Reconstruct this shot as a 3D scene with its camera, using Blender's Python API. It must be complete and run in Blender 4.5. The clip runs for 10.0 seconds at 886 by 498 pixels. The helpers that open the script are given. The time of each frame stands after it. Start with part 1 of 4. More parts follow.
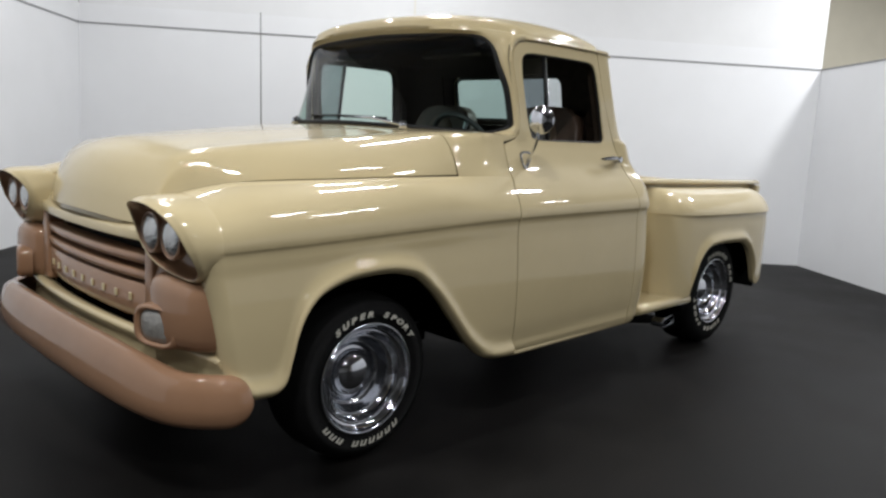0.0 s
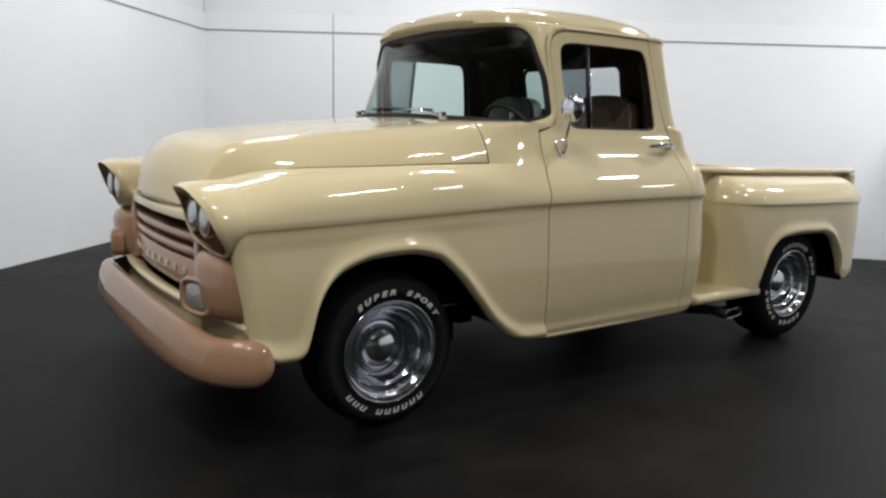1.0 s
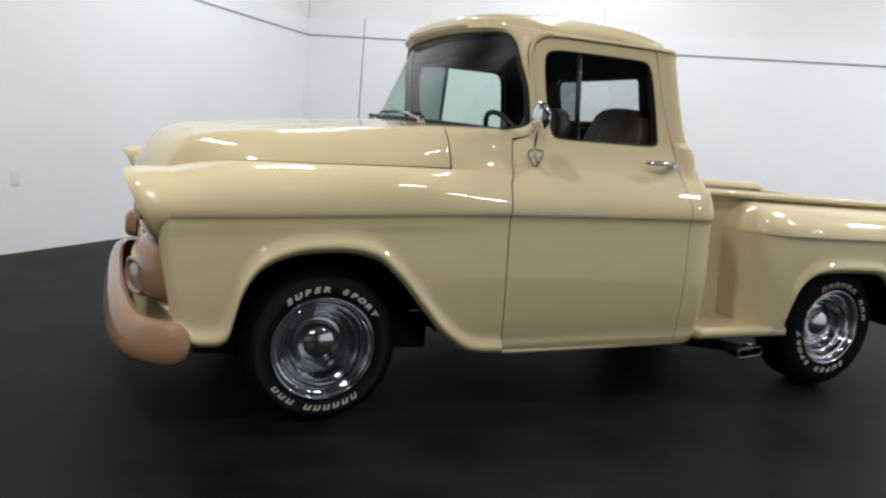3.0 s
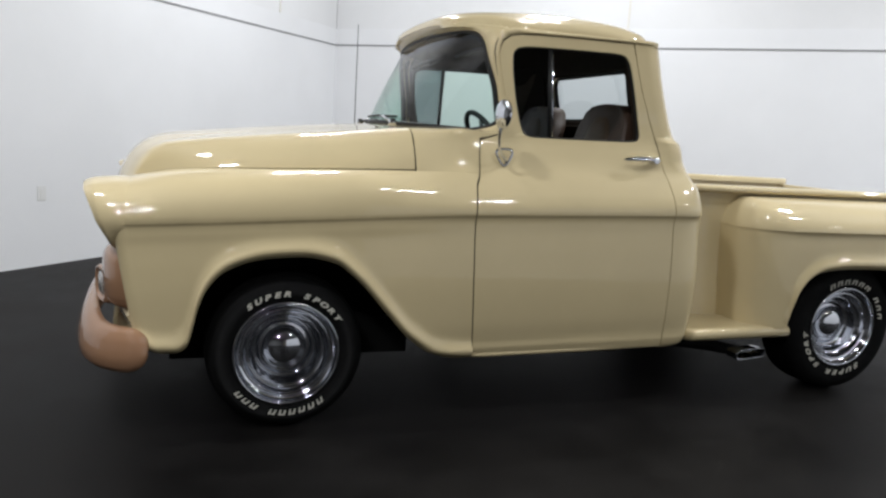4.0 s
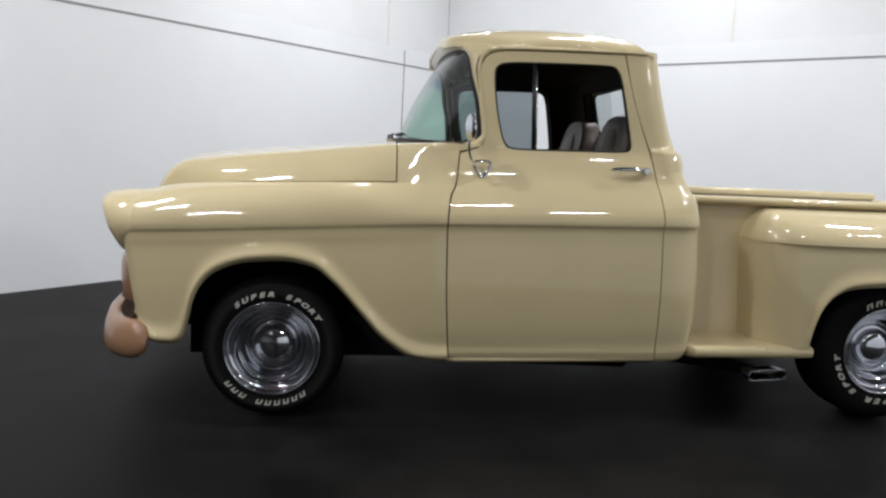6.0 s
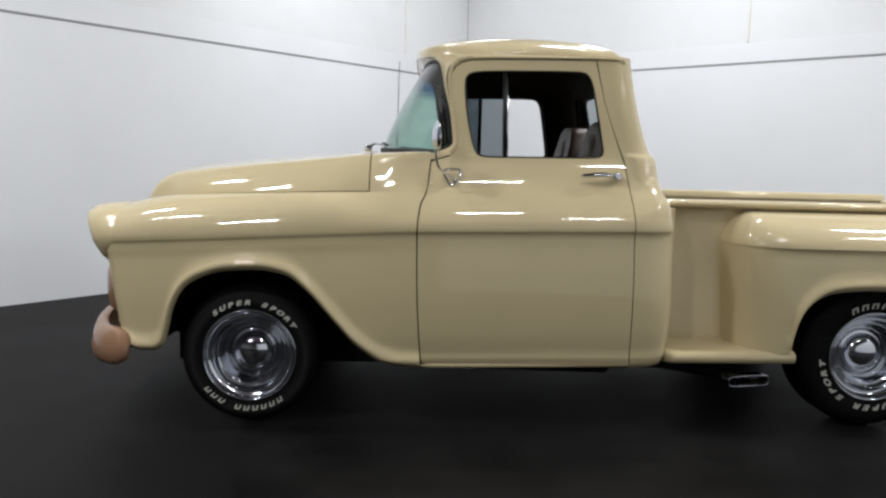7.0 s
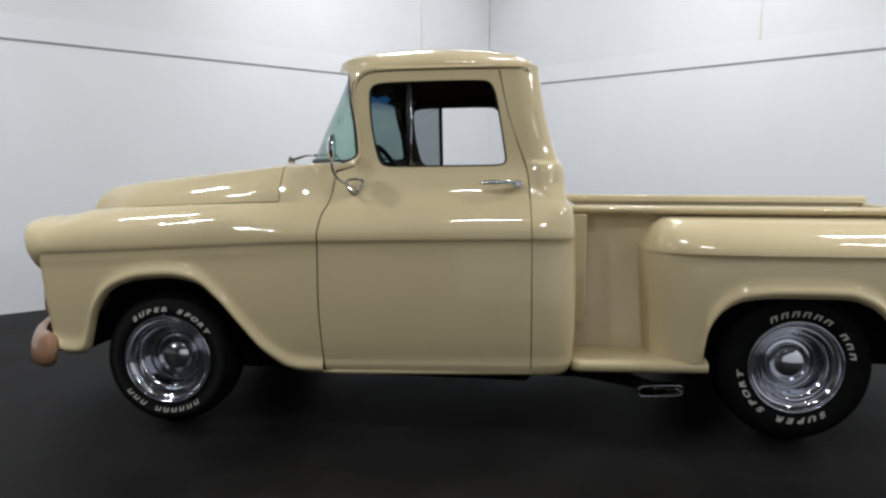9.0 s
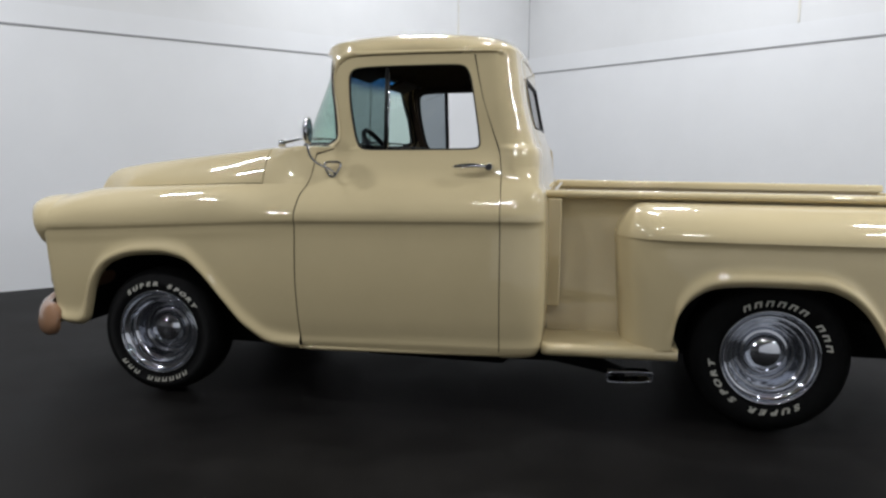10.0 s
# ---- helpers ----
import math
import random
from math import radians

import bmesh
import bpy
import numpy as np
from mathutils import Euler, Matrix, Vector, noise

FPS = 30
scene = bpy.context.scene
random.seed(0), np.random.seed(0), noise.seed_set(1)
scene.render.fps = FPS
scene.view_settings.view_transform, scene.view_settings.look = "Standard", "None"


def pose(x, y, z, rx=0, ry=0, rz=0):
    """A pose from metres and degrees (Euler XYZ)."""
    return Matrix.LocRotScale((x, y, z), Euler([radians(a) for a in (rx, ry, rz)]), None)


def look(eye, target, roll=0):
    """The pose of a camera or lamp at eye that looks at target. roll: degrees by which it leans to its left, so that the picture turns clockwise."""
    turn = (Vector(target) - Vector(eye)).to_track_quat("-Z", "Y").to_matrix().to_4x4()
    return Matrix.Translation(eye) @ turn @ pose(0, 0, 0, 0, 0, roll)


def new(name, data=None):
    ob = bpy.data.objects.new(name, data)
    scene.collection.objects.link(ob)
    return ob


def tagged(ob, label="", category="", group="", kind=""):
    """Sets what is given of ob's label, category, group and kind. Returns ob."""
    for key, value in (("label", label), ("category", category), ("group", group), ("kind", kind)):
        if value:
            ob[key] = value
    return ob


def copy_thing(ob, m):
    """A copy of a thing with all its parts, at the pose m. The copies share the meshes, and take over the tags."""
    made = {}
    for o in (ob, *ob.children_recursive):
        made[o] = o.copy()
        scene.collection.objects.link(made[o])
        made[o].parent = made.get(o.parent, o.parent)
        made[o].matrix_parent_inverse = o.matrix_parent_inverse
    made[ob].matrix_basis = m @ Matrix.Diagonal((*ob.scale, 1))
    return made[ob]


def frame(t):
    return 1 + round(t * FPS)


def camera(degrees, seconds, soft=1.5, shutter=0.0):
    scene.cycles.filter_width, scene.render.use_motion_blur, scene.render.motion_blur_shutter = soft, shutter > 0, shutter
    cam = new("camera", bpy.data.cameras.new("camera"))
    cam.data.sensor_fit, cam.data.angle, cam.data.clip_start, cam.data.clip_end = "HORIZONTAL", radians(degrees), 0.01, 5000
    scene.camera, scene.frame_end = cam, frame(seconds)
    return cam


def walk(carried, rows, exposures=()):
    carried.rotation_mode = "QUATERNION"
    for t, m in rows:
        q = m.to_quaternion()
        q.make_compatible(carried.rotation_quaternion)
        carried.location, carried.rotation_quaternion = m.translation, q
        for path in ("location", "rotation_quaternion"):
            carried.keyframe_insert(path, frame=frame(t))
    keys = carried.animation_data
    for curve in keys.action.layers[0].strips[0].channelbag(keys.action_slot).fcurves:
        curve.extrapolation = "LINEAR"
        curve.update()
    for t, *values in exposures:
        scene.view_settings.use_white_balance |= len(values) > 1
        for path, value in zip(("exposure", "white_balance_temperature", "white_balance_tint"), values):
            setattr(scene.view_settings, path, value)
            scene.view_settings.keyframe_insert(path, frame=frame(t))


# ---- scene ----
cam = camera(61.4, 10.0, soft=2.5)
EXPOSURES = [(0.0, -0.04, 6500, 10), (1.0, 0.03, 6480, 10), (2.5, 0.10, 6450, 10), (5.0, 0.10, 6390, 10), (7.0, 0.0, 6380, 10), (8.5, -0.09, 6350, 10), (10.0, -0.11, 6330, 10)]
PATH = [
    (0, (-1.704, -3.032, 1.202), (-0.31, -1.626, 0.916), 3.4),
    (0.5, (-1.571, -3.234, 1.195), (-0.286, -1.728, 0.913), 2.8),
    (1, (-1.469, -3.436, 1.199), (-0.354, -1.806, 0.883), 2.5),
    (1.5, (-1.273, -3.532, 1.194), (-0.229, -1.854, 0.889), 3.9),
    (2, (-1.097, -3.622, 1.206), (-0.146, -1.891, 0.892), 3.7),
    (2.5, (-0.933, -3.708, 1.208), (-0.076, -1.927, 0.902), 5.2),
    (4, (-0.337, -3.886, 1.218), (0.281, -2.008, 0.916), 3.6),
    (4.5, (-0.164, -3.943, 1.207), (0.346, -2.028, 0.939), 3.2),
    (5, (0.057, -4.022, 1.214), (0.468, -2.081, 0.962), 2.2),
    (6.5, (0.621, -4.255, 1.195), (0.705, -2.273, 0.941), 2.4),
    (7, (0.795, -4.27, 1.218), (0.835, -2.285, 0.979), 1.4),
    (7.5, (1.042, -4.344, 1.233), (0.982, -2.358, 1.004), 1.2),
    (8, (1.24, -4.355, 1.231), (1.123, -2.373, 0.994), 0.6),
    (8.5, (1.429, -4.293, 1.239), (1.285, -2.312, 1.005), 0.7),
    (9, (1.643, -4.288, 1.238), (1.447, -2.31, 1.016), 0.2),
    (9.5, (1.888, -4.339, 1.254), (1.612, -2.369, 1.042), 0.5),
    (10, (2.096, -4.283, 1.224), (1.716, -2.337, 0.967), 0.6),
]
walk(cam, [(t, look(eye, target, roll)) for t, eye, target, roll in PATH], EXPOSURES)

# ---- light: fluorescent battens under the ceiling ----
scene.view_settings.exposure = 0.0
world = bpy.data.worlds.new("world")
world.use_nodes = True
world.node_tree.nodes["Background"].inputs[0].default_value = (0.9, 0.95, 1.0, 1)
world.node_tree.nodes["Background"].inputs[1].default_value = 0.05
scene.world = world
CEIL = 4.3
# Out of view: some placed from highlights, others guessed to balance the brightness.
BATTENS = [  # x, y, turn in degrees, watts
    (-2.1, -2.7, 0, 98), (1.35, -2.8, 0, 27), (4.9, -2.3, 0, 30),
    (-2.2, -6.2, 0, 140), (2.55, -4.1, 0, 24), (6.9, -4.1, 0, 13),
    (-2.2, -0.7, 0, 64), (2.0, 0.2, 0, 42), (4.6, -0.8, 0, 72),
    (0.4, 2.6, 0, 58), (2.8, 2.3, 0, 64), (1.3, 4.3, 0, 14),
    (7.3, -1.3, 0, 140),
]


# ---- materials ----
def shader(name, base, rough=0.5, metal=0.0, coat=0.0, var=0.0, scale=6.0, bump=0.0, bump_scale=120.0, spec=0.5,
           rough_var=0.0, other=None, ior=1.45):
    m = bpy.data.materials.new(name)
    m.use_nodes = True
    nt = m.node_tree
    b = nt.nodes["Principled BSDF"]
    b.inputs["Base Color"].default_value = (*base, 1)
    b.inputs["Roughness"].default_value = rough
    b.inputs["Metallic"].default_value = metal
    b.inputs["Specular IOR Level"].default_value = spec
    b.inputs["IOR"].default_value = ior
    if coat:
        b.inputs["Coat Weight"].default_value = coat
        b.inputs["Coat Roughness"].default_value = 0.03
    if var or rough_var or bump:
        tc = nt.nodes.new("ShaderNodeTexCoord")
    if var or rough_var:
        n1 = nt.nodes.new("ShaderNodeTexNoise")
        n1.inputs["Scale"].default_value = scale
        n1.inputs["Detail"].default_value = 5
        n1.inputs["Roughness"].default_value = 0.6
        nt.links.new(tc.outputs["Object"], n1.inputs["Vector"])
    if var:
        mix = nt.nodes.new("ShaderNodeMix")
        mix.data_type = "RGBA"
        o = other or tuple(c * (1 - var) for c in base)
        mix.inputs["A"].default_value = (*base, 1)
        mix.inputs["B"].default_value = (*o, 1)
        ramp = nt.nodes.new("ShaderNodeMapRange")
        ramp.inputs["From Min"].default_value, ramp.inputs["From Max"].default_value = 0.35, 0.7
        nt.links.new(n1.outputs["Fac"], ramp.inputs["Value"])
        nt.links.new(ramp.outputs["Result"], mix.inputs["Factor"])
        nt.links.new(mix.outputs["Result"], b.inputs["Base Color"])
    if rough_var:
        r2 = nt.nodes.new("ShaderNodeMapRange")
        r2.inputs["To Min"].default_value, r2.inputs["To Max"].default_value = rough - rough_var, rough + rough_var
        nt.links.new(n1.outputs["Fac"], r2.inputs["Value"])
        nt.links.new(r2.outputs["Result"], b.inputs["Roughness"])
    if bump:
        n2 = nt.nodes.new("ShaderNodeTexNoise")
        n2.inputs["Scale"].default_value = bump_scale
        n2.inputs["Detail"].default_value = 4
        bp = nt.nodes.new("ShaderNodeBump")
        bp.inputs["Strength"].default_value = bump
        bp.inputs["Distance"].default_value = 0.01
        nt.links.new(tc.outputs["Object"], n2.inputs["Vector"])
        nt.links.new(n2.outputs["Fac"], bp.inputs["Height"])
        nt.links.new(bp.outputs["Normal"], b.inputs["Normal"])
    return m


CREAM = shader("cream_paint", (0.565, 0.465, 0.272), 0.5, coat=1.0, var=0.05, scale=3.0, rough_var=0.05, spec=0.15)
BROWN = shader("brown_paint", (0.275, 0.152, 0.086), 0.5, coat=1.0, var=0.08, scale=4.0, rough_var=0.05, spec=0.15)
CHROME = shader("chrome", (0.66, 0.68, 0.73), 0.06, metal=1.0, rough_var=0.03, scale=20)
RUBBER = shader("tyre_rubber", (0.006, 0.006, 0.006), 0.72, spec=0.09, var=0.3, scale=30, bump=0.15, bump_scale=300)
LETTER = shader("raised_white_letter", (0.55, 0.53, 0.46), 0.6, var=0.25, scale=90)
BLACK = shader("black_underbody", (0.006, 0.006, 0.006), 0.75, spec=0.2, var=0.3, scale=12)
GASKET = shader("black_gasket", (0.008, 0.008, 0.008), 0.5, spec=0.3, var=0.3, scale=40)
TRIMBR = shader("brown_trim", (0.030, 0.020, 0.013), 0.8, spec=0.2, var=0.3, scale=25, bump=0.15, bump_scale=250)
SEATBR = shader("seat_leather", (0.16, 0.105, 0.068), 0.5, var=0.25, scale=18, bump=0.2, bump_scale=180)
SEATDK = shader("seat_leather_dark", (0.075, 0.045, 0.030), 0.45, var=0.25, scale=18, bump=0.2, bump_scale=180)
DASH = shader("dash_black", (0.02, 0.02, 0.022), 0.5, var=0.2, scale=30)
LENS = shader("lamp_glass", (0.75, 0.77, 0.78), 0.12, metal=0.75, var=0.25, scale=60, bump=0.35, bump_scale=70)
PARKL = shader("parking_lens", (0.24, 0.23, 0.21), 0.12, var=0.3, scale=50, bump=0.3, bump_scale=60, coat=0.6)
WALL = shader("white_wall", (0.78, 0.785, 0.80), 0.55, var=0.05, scale=0.9, bump=0.04, bump_scale=60)
WALLUP = shader("upper_wall", (0.755, 0.757, 0.765), 0.6, var=0.06, scale=1.3, bump=0.05, bump_scale=50)
BEIGE = shader("beige_wall", (0.72, 0.68, 0.57), 0.65, var=0.08, scale=1.5, bump=0.05, bump_scale=50)
FLOORM = shader("black_floor", (0.0033, 0.0030, 0.0029), 0.46, var=0.35, scale=1.5, bump=0.25, bump_scale=220, rough_var=0.14,
                other=(0.0114, 0.0104, 0.0097), spec=0.070)
HALLGREY = shader("hall_grey", (0.24, 0.24, 0.235), 0.7, var=0.15, scale=1.2, bump=0.05, bump_scale=40)
ANTENNA = shader("dull_steel", (0.10, 0.10, 0.105), 0.4, metal=0.6, var=0.2, scale=30)
RAILGREY = shader("rail_grey", (0.27, 0.27, 0.28), 0.5, var=0.15, scale=8)
JOINT = shader("joint_tape", (0.70, 0.67, 0.60), 0.6, var=0.2, scale=5, other=(0.74, 0.74, 0.74))
CEILM = shader("ceiling_grey", (0.20, 0.20, 0.20), 0.8, var=0.05)
PLATE = shader("plastic_white", (0.7, 0.7, 0.69), 0.4)


def glass(name, tint, mixf=0.12):
    m = bpy.data.materials.new(name)
    m.use_nodes = True
    nt = m.node_tree
    nt.nodes.clear()
    out = nt.nodes.new("ShaderNodeOutputMaterial")
    tr, gl, mx, lw = (nt.nodes.new(k) for k in ("ShaderNodeBsdfTransparent", "ShaderNodeBsdfGlossy", "ShaderNodeMixShader", "ShaderNodeLayerWeight"))
    tr.inputs["Color"].default_value = (*tint, 1)
    gl.inputs["Roughness"].default_value = 0.0
    pw, ad = nt.nodes.new("ShaderNodeMath"), nt.nodes.new("ShaderNodeMath")
    pw.operation, ad.operation = "POWER", "MULTIPLY_ADD"
    pw.inputs[1].default_value = 5.0
    ad.inputs[1].default_value, ad.inputs[2].default_value = 0.85, 0.06
    nt.links.new(lw.outputs["Facing"], pw.inputs[0])
    nt.links.new(pw.outputs[0], ad.inputs[0])
    nt.links.new(ad.outputs[0], mx.inputs[0])
    nt.links.new(tr.outputs[0], mx.inputs[1])
    nt.links.new(gl.outputs[0], mx.inputs[2])
    nt.links.new(mx.outputs[0], out.inputs[0])
    return m


GLASS_GREEN = glass("tinted_green_glass", (0.62, 0.78, 0.72))
# blue shade band across the top of the windshield
nt = GLASS_GREEN.node_tree
tc, sx, mr, mx = (nt.nodes.new("ShaderNode" + k) for k in ("TexCoord", "SeparateXYZ", "MapRange", "Mix"))
mx.data_type, mr.interpolation_type = "RGBA", "SMOOTHSTEP"
mr.inputs["From Min"].default_value, mr.inputs["From Max"].default_value = 1.575, 1.66
mx.inputs["A"].default_value, mx.inputs["B"].default_value = (0.62, 0.78, 0.72, 1), (0.03, 0.16, 0.38, 1)
nt.links.new(tc.outputs["Object"], sx.inputs[0])
nt.links.new(sx.outputs["Z"], mr.inputs["Value"])
nt.links.new(mr.outputs["Result"], mx.inputs["Factor"])
nt.links.new(mx.outputs["Result"], next(n for n in nt.nodes if n.type == "BSDF_TRANSPARENT").inputs["Color"])
GLASS_GREY = glass("grey_glass", (0.33, 0.37, 0.39))
GLASS_REAR = glass("smoke_glass", (0.60, 0.65, 0.66))


# ---- small mesh tools ----
def pchip(xs, ys):
    """A smooth curve through points that does not overshoot."""
    xs, ys = np.array(xs, float), np.array(ys, float)
    h = np.diff(xs)
    d = np.diff(ys) / h
    m = np.zeros(len(xs))
    m[0], m[-1] = d[0], d[-1]
    for k in range(1, len(xs) - 1):
        if d[k - 1] * d[k] > 0:
            w1, w2 = 2 * h[k] + h[k - 1], h[k] + 2 * h[k - 1]
            m[k] = (w1 + w2) / (w1 / d[k - 1] + w2 / d[k])

    def f(x):
        x = min(max(x, xs[0]), xs[-1])
        k = int(min(max(np.searchsorted(xs, x) - 1, 0), len(h) - 1))
        t = (x - xs[k]) / h[k]
        a, b = (1 + 2 * t) * (1 - t) ** 2, t * (1 - t) ** 2
        c, e = t * t * (3 - 2 * t), t * t * (t - 1)
        return float(a * ys[k] + b * h[k] * m[k] + c * ys[k + 1] + e * h[k] * m[k + 1])
    return f


def bez(p, n):
    out = []
    for i in range(n + 1):
        t = i / n
        q = [Vector(a) for a in p]
        while len(q) > 1:
            q = [q[k].lerp(q[k + 1], t) for k in range(len(q) - 1)]
        out.append(q[0])
    return out


def skin(rows, bm=None, wrap=False, loop=False, caps=False):
    """Quads between rows of points. wrap joins each row's ends, loop the last row to the first."""
    bm = bm or bmesh.new()
    vs = [[bm.verts.new(p) for p in r] for r in rows]
    n, m = len(vs), len(vs[0])
    for i in range(n if loop else n - 1):
        a, b = vs[i], vs[(i + 1) % n]
        for j in range(m if wrap else m - 1):
            try:
                bm.faces.new((a[j], a[(j + 1) % m], b[(j + 1) % m], b[j]))
            except ValueError:
                pass
    if caps:
        bm.faces.new(vs[0])
        bm.faces.new(vs[-1])
    return bm


def box(bm, x0, x1, y0, y1, z0, z1, bev=0.0, seg=2):
    v = [bm.verts.new((x, y, z)) for x in (x0, x1) for y in (y0, y1) for z in (z0, z1)]
    fs = [bm.faces.new([v[i] for i in f]) for f in ((0, 1, 3, 2), (4, 6, 7, 5), (0, 4, 5, 1), (2, 3, 7, 6), (0, 2, 6, 4), (1, 5, 7, 3))]
    if bev:
        es = list({e for f in fs for e in f.edges})
        bmesh.ops.bevel(bm, geom=es, offset=bev, segments=seg, affect="EDGES", profile=0.5)
    return bm


def tube(pts, r, n=10, bm=None, closed=False, flat=1.0):
    """A round bar along points; r is a number or one for each point."""
    bm = bm or bmesh.new()
    pts = [Vector(p) for p in pts]
    rs = r if isinstance(r, (list, tuple)) else [r] * len(pts)
    rows, up = [], None
    for i, p in enumerate(pts):
        if closed:
            d = pts[(i + 1) % len(pts)] - pts[i - 1]
        else:
            d = pts[min(i + 1, len(pts) - 1)] - pts[max(i - 1, 0)]
        d.normalize()
        if up is None:
            up = Vector((0, 0, 1)) if abs(d.z) < 0.8 else Vector((0, 1, 0))
        s = d.cross(up).normalized()
        up = s.cross(d).normalized()
        rows.append([p + (s * math.cos(a) + up * math.sin(a) * flat) * rs[i] for a in (2 * math.pi * k / n for k in range(n))])
    return skin(rows, bm, wrap=True, loop=closed, caps=not closed)


def lathe(prof, n=48, bm=None):
    """Turns (radius, y) round the y axis."""
    rows = [[(r * math.cos(a), y, r * math.sin(a)) for a in (2 * math.pi * k / n for k in range(n))] for r, y in prof]
    return skin(rows, bm, wrap=True)


def outward(bm):
    """Turns each sheet of a shell away from the truck's middle."""
    bm.normal_update()
    left = set(bm.faces)
    while left:
        f = left.pop()
        isle, todo = [f], [f]
        while todo:
            for e in todo.pop().edges:
                for g in e.link_faces:
                    if g in left:
                        left.discard(g)
                        isle.append(g)
                        todo.append(g)
        t = 0.0
        for g in isle:
            c = g.calc_center_median()
            t += g.calc_area() * g.normal.dot(Vector(((c.x - 1.4) * 0.5, c.y, c.z - 0.75)))
        if t < 0:
            bmesh.ops.reverse_faces(bm, faces=isle)


def part(name, bm, material, parent, label="", solid=0.0, smooth=True, bevel=0.0, angle=None, off=-1.0):
    bmesh.ops.recalc_face_normals(bm, faces=bm.faces)
    if solid:
        outward(bm)
        if off > 0:
            bmesh.ops.reverse_faces(bm, faces=bm.faces)
        bm.normal_update()
        bmesh.ops.solidify(bm, geom=list(bm.faces), thickness=solid)
        bmesh.ops.recalc_face_normals(bm, faces=bm.faces)
        angle = angle or 50
    me = bpy.data.meshes.new(name)
    bm.to_mesh(me)
    bm.free()
    me.materials.append(material)
    if smooth:
        me.shade_smooth()
        if angle:
            me.set_sharp_from_angle(angle=radians(angle))
    ob = new(name, me)
    ob.parent = parent
    if label:
        ob["label"] = label
    if bevel:
        md = ob.modifiers.new("edge", "BEVEL")
        md.width, md.segments, md.limit_method = bevel, 2, "ANGLE"
    return ob


def flip(rows, s):
    return [[(p[0], p[1] * s, p[2]) for p in r] for r in rows]


def lin(a, b, n):
    return [a + (b - a) * i / n for i in range(n + 1)]


def ring(poly, c, n):
    """Points of a polygon round c, at even turns."""
    out = []
    for k in range(n):
        a = 2 * math.pi * k / n
        d = (math.cos(a), math.sin(a))
        best = None
        for i in range(len(poly)):
            p, q = poly[i], poly[(i + 1) % len(poly)]
            ex, ey = q[0] - p[0], q[1] - p[1]
            det = d[0] * -ey + d[1] * ex
            if abs(det) < 1e-9:
                continue
            bx, by = p[0] - c[0], p[1] - c[1]
            t = (bx * -ey + by * ex) / det
            u = (d[0] * by - d[1] * bx) / det
            if t > 0 and -1e-6 <= u <= 1 + 1e-6 and (best is None or t < best):
                best = t
        out.append((c[0] + d[0] * best, c[1] + d[1] * best))
    return out


def soft(poly, n=2):
    """A polygon with its corners cut round."""
    for _ in range(n):
        poly = [q for i in range(len(poly)) for q in (
            tuple(0.75 * a + 0.25 * b for a, b in zip(poly[i], poly[(i + 1) % len(poly)])),
            tuple(0.25 * a + 0.75 * b for a, b in zip(poly[i], poly[(i + 1) % len(poly)])))]
    return poly


# ---- the room ----
CORNER, ALONG, ACROSS = Vector((1.251, 5.743, 0)), radians(-131.45), radians(-42.14)
DL = Vector((math.cos(ALONG), math.sin(ALONG), 0))
DR = Vector((math.cos(ACROSS), math.sin(ACROSS), 0))
LEN_L, LEN_S, LEN_R, RAIL = 8.2, 9.5, 8.25, 2.247


def slab(name, a, b, z0, z1, out, material, thick=0.12, label="", kind="structure", category="wall"):
    """An upright slab from a to b in plan, its thickness on the side of out."""
    bm = bmesh.new()
    o = out.normalized() * thick
    lo = [bm.verts.new((p.x, p.y, z0)) for p in (a, b, b + o, a + o)]
    hi = [bm.verts.new((p.x, p.y, z1)) for p in (a, b, b + o, a + o)]
    bm.faces.new(lo), bm.faces.new(hi)
    for k in range(4):
        bm.faces.new((lo[k], lo[(k + 1) % 4], hi[(k + 1) % 4], hi[k]))
    ob = part(name, bm, material, None, smooth=False)
    return tagged(ob, label, category, kind=kind)


C2 = CORNER + DR * LEN_R
C3, C4 = CORNER + DL * LEN_L, C2 + DL * LEN_S
GAP = 0.006
for nm, a, b, out, up in (("wall_north", CORNER, C3, -DR, WALLUP), ("wall_east", CORNER, C2, -DL, WALLUP),
                          ("wall_south", C2, C4, DR, None)):
    slab(nm, a, b, 0, RAIL - GAP, out, WALL, label="smooth white-painted wall panels standing on the black floor")
    if up:
        slab(nm + "_band", a, b, RAIL + GAP, RAIL + 0.20, out, WALL, label="white-painted band above the grey joint strip")
        back = out.normalized() * 0.003
        slab(nm + "_upper", a + back, b + back, RAIL + 0.20, CEIL, out, up, label="painted upper wall panels set slightly back", thick=0.117)
for nm, a, d, ln, n in (("trim_north", CORNER, DL, LEN_L, DR), ("trim_east", CORNER, DR, LEN_R, DL), ("trim_south", C2, DL, LEN_S, -DR)):
    slab(nm, a - n * 0.02, a + d * ln - n * 0.02, RAIL - 0.008, RAIL + 0.008, n, RAILGREY, 0.026, "thin grey joint strip along the white wall", category="trim")
